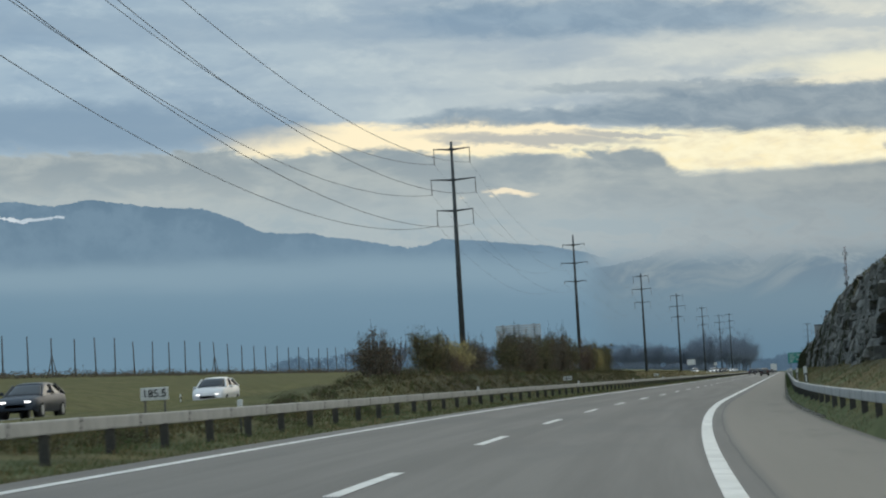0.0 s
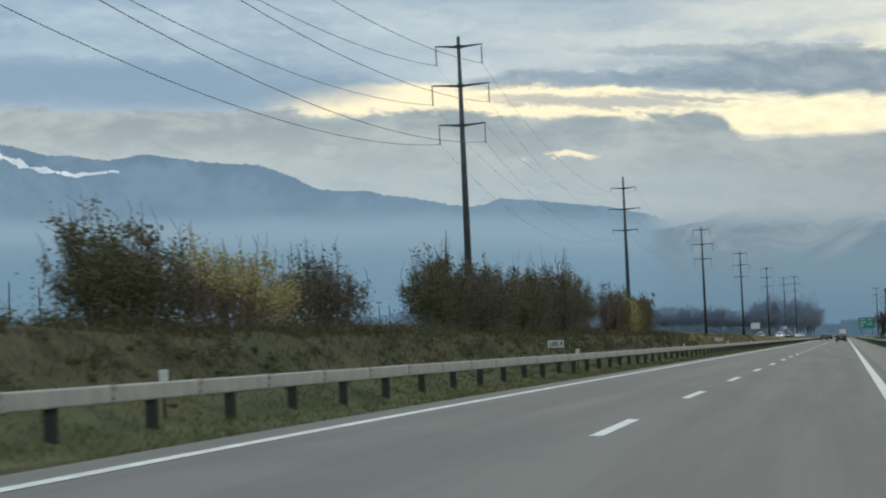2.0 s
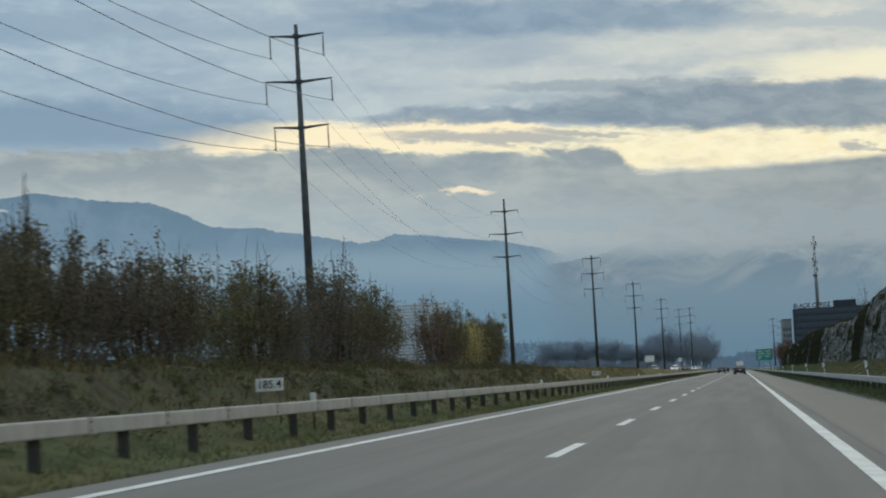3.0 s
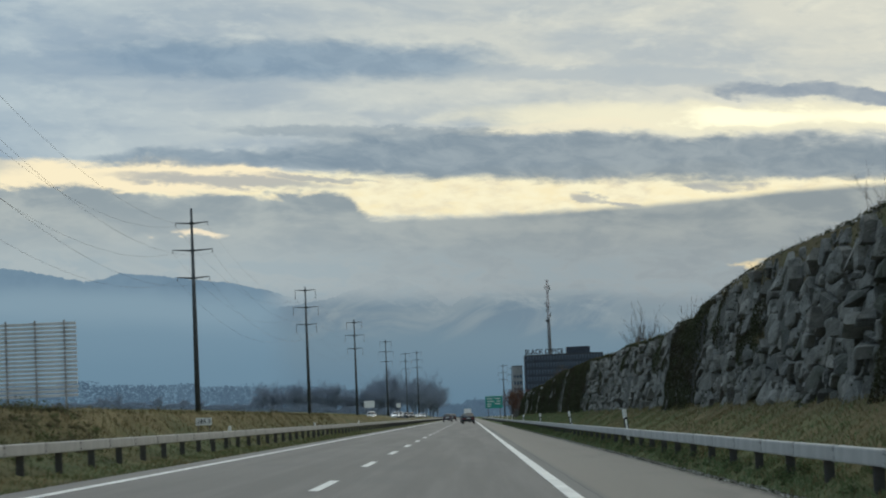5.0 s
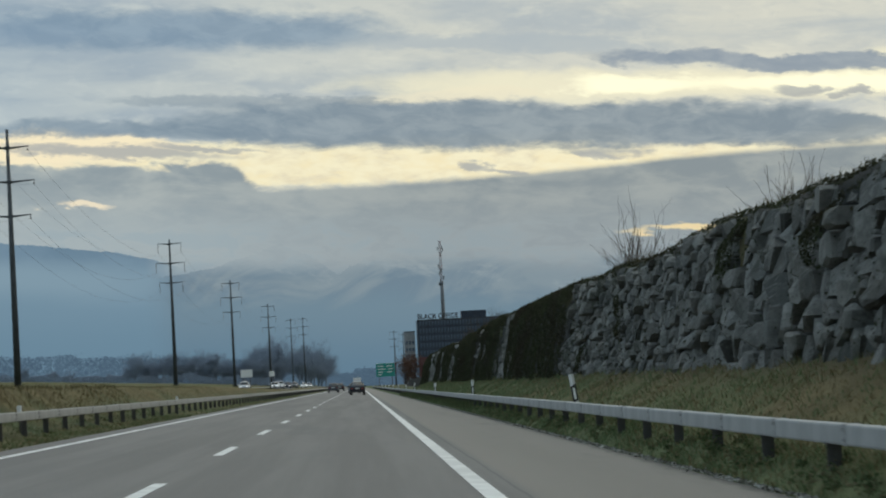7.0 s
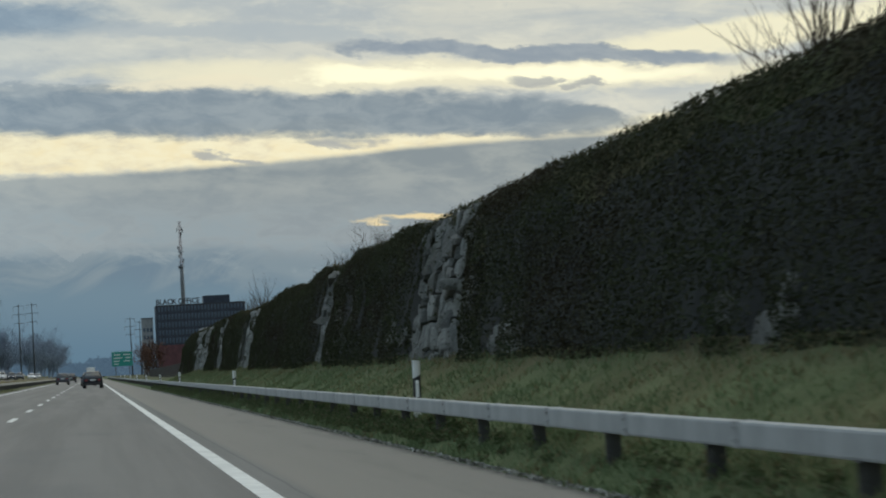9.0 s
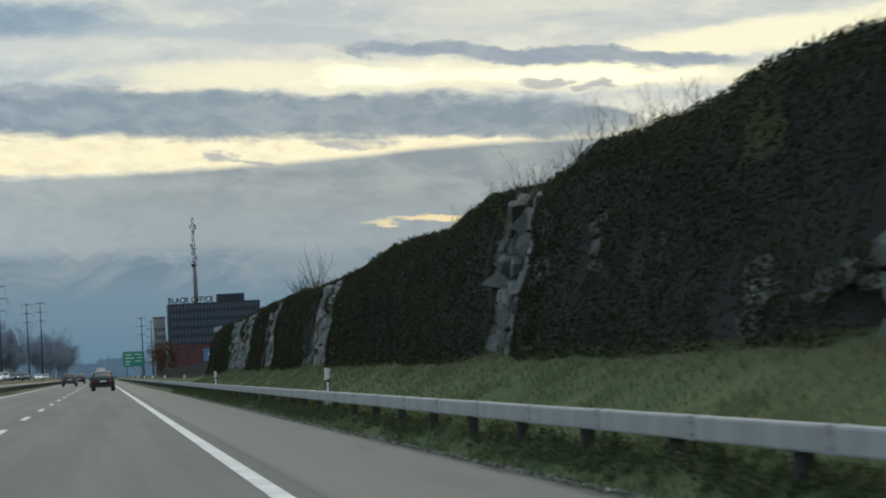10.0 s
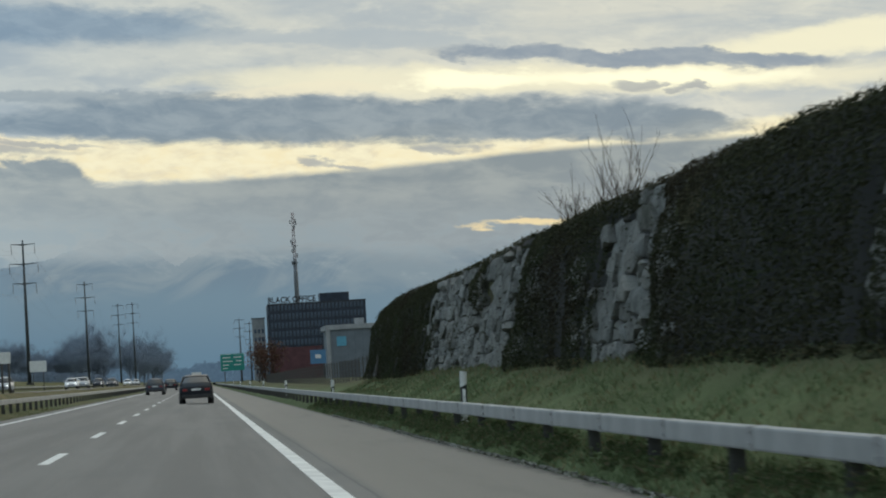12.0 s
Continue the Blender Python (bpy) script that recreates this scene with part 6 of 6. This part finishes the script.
# ---- distance ----
def make_backdrop():
    def ridge(name, pairs, low, mat, radius, label, rough):
        rows = []
        a0, a1 = pairs[0][0], pairs[-1][0]
        for i in range(900):
            az = a0 + (a1 - a0) * i / 899
            e = float(np.interp(az, [p[0] for p in pairs], [p[1] for p in pairs]))
            e += rough * (0.6 * noise.noise(Vector((az * 1.4, 0, radius))) + 0.4 * noise.noise(Vector((az * 6.0, 2, radius))) + 0.4 * noise.noise(Vector((az * 23.0, 5, radius))) + 0.25 * noise.noise(Vector((az * 60.0, 5, radius))))
            t = radians(az)
            row = []
            for f, back in ((0.0, 0), (0.35, 15), (0.7, 40), (1.0, 90)):
                r = radius + back
                row.append((math.sin(t) * r, 200 + math.cos(t) * r, 1.2 + r * math.tan(radians(low + (e - low) * f))))
            rows.append(row)
        ob = strip(name, mat, rows, smooth=True)
        tagged(ob, label, "mountains")

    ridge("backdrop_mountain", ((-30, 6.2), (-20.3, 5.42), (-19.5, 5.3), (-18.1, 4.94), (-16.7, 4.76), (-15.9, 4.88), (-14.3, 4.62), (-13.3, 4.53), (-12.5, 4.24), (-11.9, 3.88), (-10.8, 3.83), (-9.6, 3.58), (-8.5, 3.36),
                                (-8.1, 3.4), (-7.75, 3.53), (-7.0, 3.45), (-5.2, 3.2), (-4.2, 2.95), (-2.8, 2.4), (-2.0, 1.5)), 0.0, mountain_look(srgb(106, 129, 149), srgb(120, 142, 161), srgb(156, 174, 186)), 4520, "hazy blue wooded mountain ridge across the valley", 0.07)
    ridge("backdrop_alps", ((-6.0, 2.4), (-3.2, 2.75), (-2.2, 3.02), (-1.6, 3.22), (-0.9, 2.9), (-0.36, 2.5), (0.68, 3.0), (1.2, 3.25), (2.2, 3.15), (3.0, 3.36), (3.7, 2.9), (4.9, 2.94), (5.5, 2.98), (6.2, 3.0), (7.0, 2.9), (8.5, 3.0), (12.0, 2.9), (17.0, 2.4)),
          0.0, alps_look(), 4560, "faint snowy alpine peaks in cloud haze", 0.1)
    # snow field on the ridge
    rows = []
    for i in range(160):
        f = i / 159
        az = -19.3 + 2.8 * f
        e = float(np.interp(az, [-19.3, -18.5, -17.5, -16.5], [5.0, 4.66, 4.45, 4.52]))
        w = max(0.006, 0.035 + 0.06 * noise.noise(Vector((az * 3.6, 0, 1))) + 0.03 * noise.noise(Vector((az * 14.0, 0, 1)))) * (1.9 - 1.2 * f)
        e += 0.04 * noise.noise(Vector((az * 5.0, 7, 0)))
        t = radians(az)
        rows.append([(math.sin(t) * 4505, 200 + math.cos(t) * 4505, 1.2 + 4505 * math.tan(radians(e + s * w))) for s in (-1, -0.3, 0.4, 1)])
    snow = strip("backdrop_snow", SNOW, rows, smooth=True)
    tagged(snow, "thin pale snow field on the mountain ridge", "snow")


def make_far_woods():
    """A belt of distant leafless woodland along the plain."""
    rng = np.random.default_rng(31)
    centres, sizes = [], []
    for i in range(1500):
        az = rng.uniform(-12.4, 4)
        r = rng.uniform(1900, 2100)
        x, y = math.sin(radians(az)) * r, 200 + math.cos(radians(az)) * r
        e0 = max(0.0, -az * 0.052) + 0.12
        e1 = e0 + min(0.48, 0.13 * (az + 13.2)) - float(np.interp(az, [-3.5, -1.0, 4.0], [0.0, 0.3, 0.3])) + 0.12 * noise.noise(Vector((az * 1.3, 0, 0))) + 0.1 * noise.noise(Vector((az * 5.0, 0, 3)))
        for k in range(46):
            f = rng.uniform(0, 1) ** 0.8
            centres.append((x + rng.normal() * 4.0, y + rng.normal() * 6.0, 1.2 + r * math.tan(radians(-0.3 + (e1 + 0.3) * f)) + rng.normal() * 0.6))
            sizes.append(rng.uniform(0.5, 1.4))
    c = np.array(centres)
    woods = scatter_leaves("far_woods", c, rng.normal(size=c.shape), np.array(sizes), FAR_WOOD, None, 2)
    tagged(woods, "distant belt of leafless woodland, glowing in painted haze blue", "woods", kind="stuff")


FENCE_WOOD = plain("weathered_pole_wood", (0.10, 0.10, 0.10), 0.9, 0.0, 0.3, 2.0)
PLANK = plain("pale_plank", (0.5, 0.5, 0.49), 0.7, 0.1, 0.12, 1.0)
SIGN_GREEN = plain("sign_green", (0.012, 0.23, 0.19), 0.5, 0.0, 0.06, 1.0)
PANEL_BLUE = plain("panel_blue", (0.1, 0.33, 0.45), 0.5, 0.0, 0.08, 1.0)
SIGN_BLUE = plain("sign_blue", (0.07, 0.19, 0.33), 0.5, 0.0, 0.08, 1.0)
TYRE = plain("tyre_rubber", (0.015, 0.015, 0.015), 0.85)
CAR_BLACK = plain("black_paint", (0.007, 0.008, 0.011), 0.38, 0.0, 0.1)
CAR_DARK = plain("dark_grey_paint", (0.02, 0.028, 0.042), 0.4, 0.1, 0.1)
CAR_GREY = plain("grey_paint", (0.09, 0.095, 0.10), 0.3, 0.3, 0.1)
CAR_SILVER = plain("silver_paint", (0.42, 0.43, 0.44), 0.3, 0.4, 0.08)
CAR_WHITE = plain("white_paint", (0.72, 0.72, 0.72), 0.3, 0.0, 0.05)
CAR_GLASS = plain("tinted_glass", (0.012, 0.014, 0.016), 0.08, 0.0, 0.05)
CAR_BLACK.node_tree.nodes["Principled BSDF"].inputs["Specular IOR Level"].default_value = 0.2
TAIL = plain("tail_lens", (0.25, 0.012, 0.01), 0.3)
# office black, glass and red carry a bluish distance haze in their colours
OFFICE_BLACK = plain("black_cladding", (0.02, 0.03, 0.048), 0.5, 0.1, 0.2, 0.5)
OFFICE_TRIM = plain("dark_trim", (0.03, 0.035, 0.045), 0.5, 0.2, 0.1, 0.5)
OFFICE_RED = plain("red_cladding", (0.085, 0.028, 0.032), 0.6, 0.0, 0.2, 0.4)
OFFICE_GLASS = plain("office_glass", (0.085, 0.115, 0.155), 0.12, 0.0, 0.3, 0.3)
LETTER_STEEL = plain("letter_grey", (0.02, 0.022, 0.026), 0.5, 0.0, 0.1, 1.0)
HALL_GREY = plain("hall_cladding", (0.145, 0.17, 0.19), 0.6, 0.1, 0.08, 0.4)
HALL_PALE = plain("pale_concrete", (0.30, 0.31, 0.31), 0.8, 0.0, 0.12, 0.5)
HALL_DARK = plain("dark_gate", (0.08, 0.09, 0.10), 0.6)
MAST_GREY = plain("mast_steel", (0.16, 0.17, 0.18), 0.6, 0.2, 0.1, 1.0)
MAST_RED = plain("faded_mast_paint", (0.24, 0.17, 0.17), 0.7, 0.0, 0.35, 0.25)


def lamp_material():
    m = plain("headlight_on", (0.9, 0.9, 0.9), 0.2)
    b = m.node_tree.nodes["Principled BSDF"]
    b.inputs["Emission Color"].default_value, b.inputs["Emission Strength"].default_value = (1.0, 0.97, 0.92, 1), 1.6
    return m


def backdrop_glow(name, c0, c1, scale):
    """Pale distant matter that glows, a kilometre or more of haze in its colour."""
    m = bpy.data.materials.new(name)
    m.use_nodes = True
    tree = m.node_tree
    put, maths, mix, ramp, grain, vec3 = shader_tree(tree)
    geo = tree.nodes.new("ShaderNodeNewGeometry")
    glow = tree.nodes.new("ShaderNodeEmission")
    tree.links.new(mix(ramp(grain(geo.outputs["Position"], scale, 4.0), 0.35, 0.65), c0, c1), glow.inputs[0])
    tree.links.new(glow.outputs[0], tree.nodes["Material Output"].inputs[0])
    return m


def alps_look():
    """Snow-streaked peaks all but lost in painted haze: a glowing backdrop that thins upwards."""
    m = bpy.data.materials.new("hazy_alps")
    m.use_nodes = True
    tree = m.node_tree
    put, maths, mix, ramp, grain, vec3 = shader_tree(tree)
    geo = tree.nodes.new("ShaderNodeNewGeometry")
    pos = geo.outputs["Position"]
    x, z = sep_axis(None, pos, (1, 0, 0)), sep_axis(None, pos, (0, 0, 1))
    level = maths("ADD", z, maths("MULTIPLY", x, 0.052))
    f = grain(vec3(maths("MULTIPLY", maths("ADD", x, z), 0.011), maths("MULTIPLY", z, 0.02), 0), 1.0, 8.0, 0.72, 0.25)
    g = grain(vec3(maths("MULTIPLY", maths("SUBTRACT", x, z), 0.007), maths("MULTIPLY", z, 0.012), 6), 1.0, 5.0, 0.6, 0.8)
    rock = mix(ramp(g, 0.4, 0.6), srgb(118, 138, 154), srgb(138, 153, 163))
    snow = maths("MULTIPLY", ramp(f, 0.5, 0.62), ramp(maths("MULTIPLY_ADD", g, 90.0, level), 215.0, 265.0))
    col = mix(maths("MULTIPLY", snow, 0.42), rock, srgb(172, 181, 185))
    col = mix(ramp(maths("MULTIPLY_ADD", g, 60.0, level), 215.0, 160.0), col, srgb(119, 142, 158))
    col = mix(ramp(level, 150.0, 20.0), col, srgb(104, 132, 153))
    cool = tree.nodes.new("ShaderNodeVectorMath")
    cool.operation = "MULTIPLY"
    tree.links.new(col, cool.inputs[0])
    cool.inputs[1].default_value = (0.95, 0.98, 0.97)
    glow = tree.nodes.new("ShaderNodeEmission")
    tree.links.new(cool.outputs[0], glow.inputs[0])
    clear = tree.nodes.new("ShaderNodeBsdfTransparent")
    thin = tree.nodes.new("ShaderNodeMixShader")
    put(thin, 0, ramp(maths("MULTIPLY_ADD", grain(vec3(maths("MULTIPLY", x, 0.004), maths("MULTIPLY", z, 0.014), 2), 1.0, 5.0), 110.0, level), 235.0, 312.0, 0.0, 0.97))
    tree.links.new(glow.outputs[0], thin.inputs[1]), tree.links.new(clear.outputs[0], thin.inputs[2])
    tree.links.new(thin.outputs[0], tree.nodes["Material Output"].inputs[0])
    return m


LAMP_ON = lamp_material()
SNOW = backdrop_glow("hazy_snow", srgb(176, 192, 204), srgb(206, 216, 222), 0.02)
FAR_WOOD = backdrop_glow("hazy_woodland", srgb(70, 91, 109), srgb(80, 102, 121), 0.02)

# ---- the place ----
make_ground()
make_roads()
make_backdrop()
make_far_woods()
WALL = make_wall()
make_buildings()
make_power_line()
make_trees()
make_bushes()
make_shrubs()
make_guardrails()
make_cars()
slat_screen()
direction_sign()
board_sign(-24.8, 801.0, 5.1, 2.6, 1.7, "plain white board on posts beside the oncoming carriageway")
board_sign(-10.3, 537.5, 3.1, 0.62, 0.62, "small square white sign on posts in the median")
make_roadside()
field_fence()
mesh_fence()
make_ivy(WALL)
make_grass()
make_wall_stones(WALL)
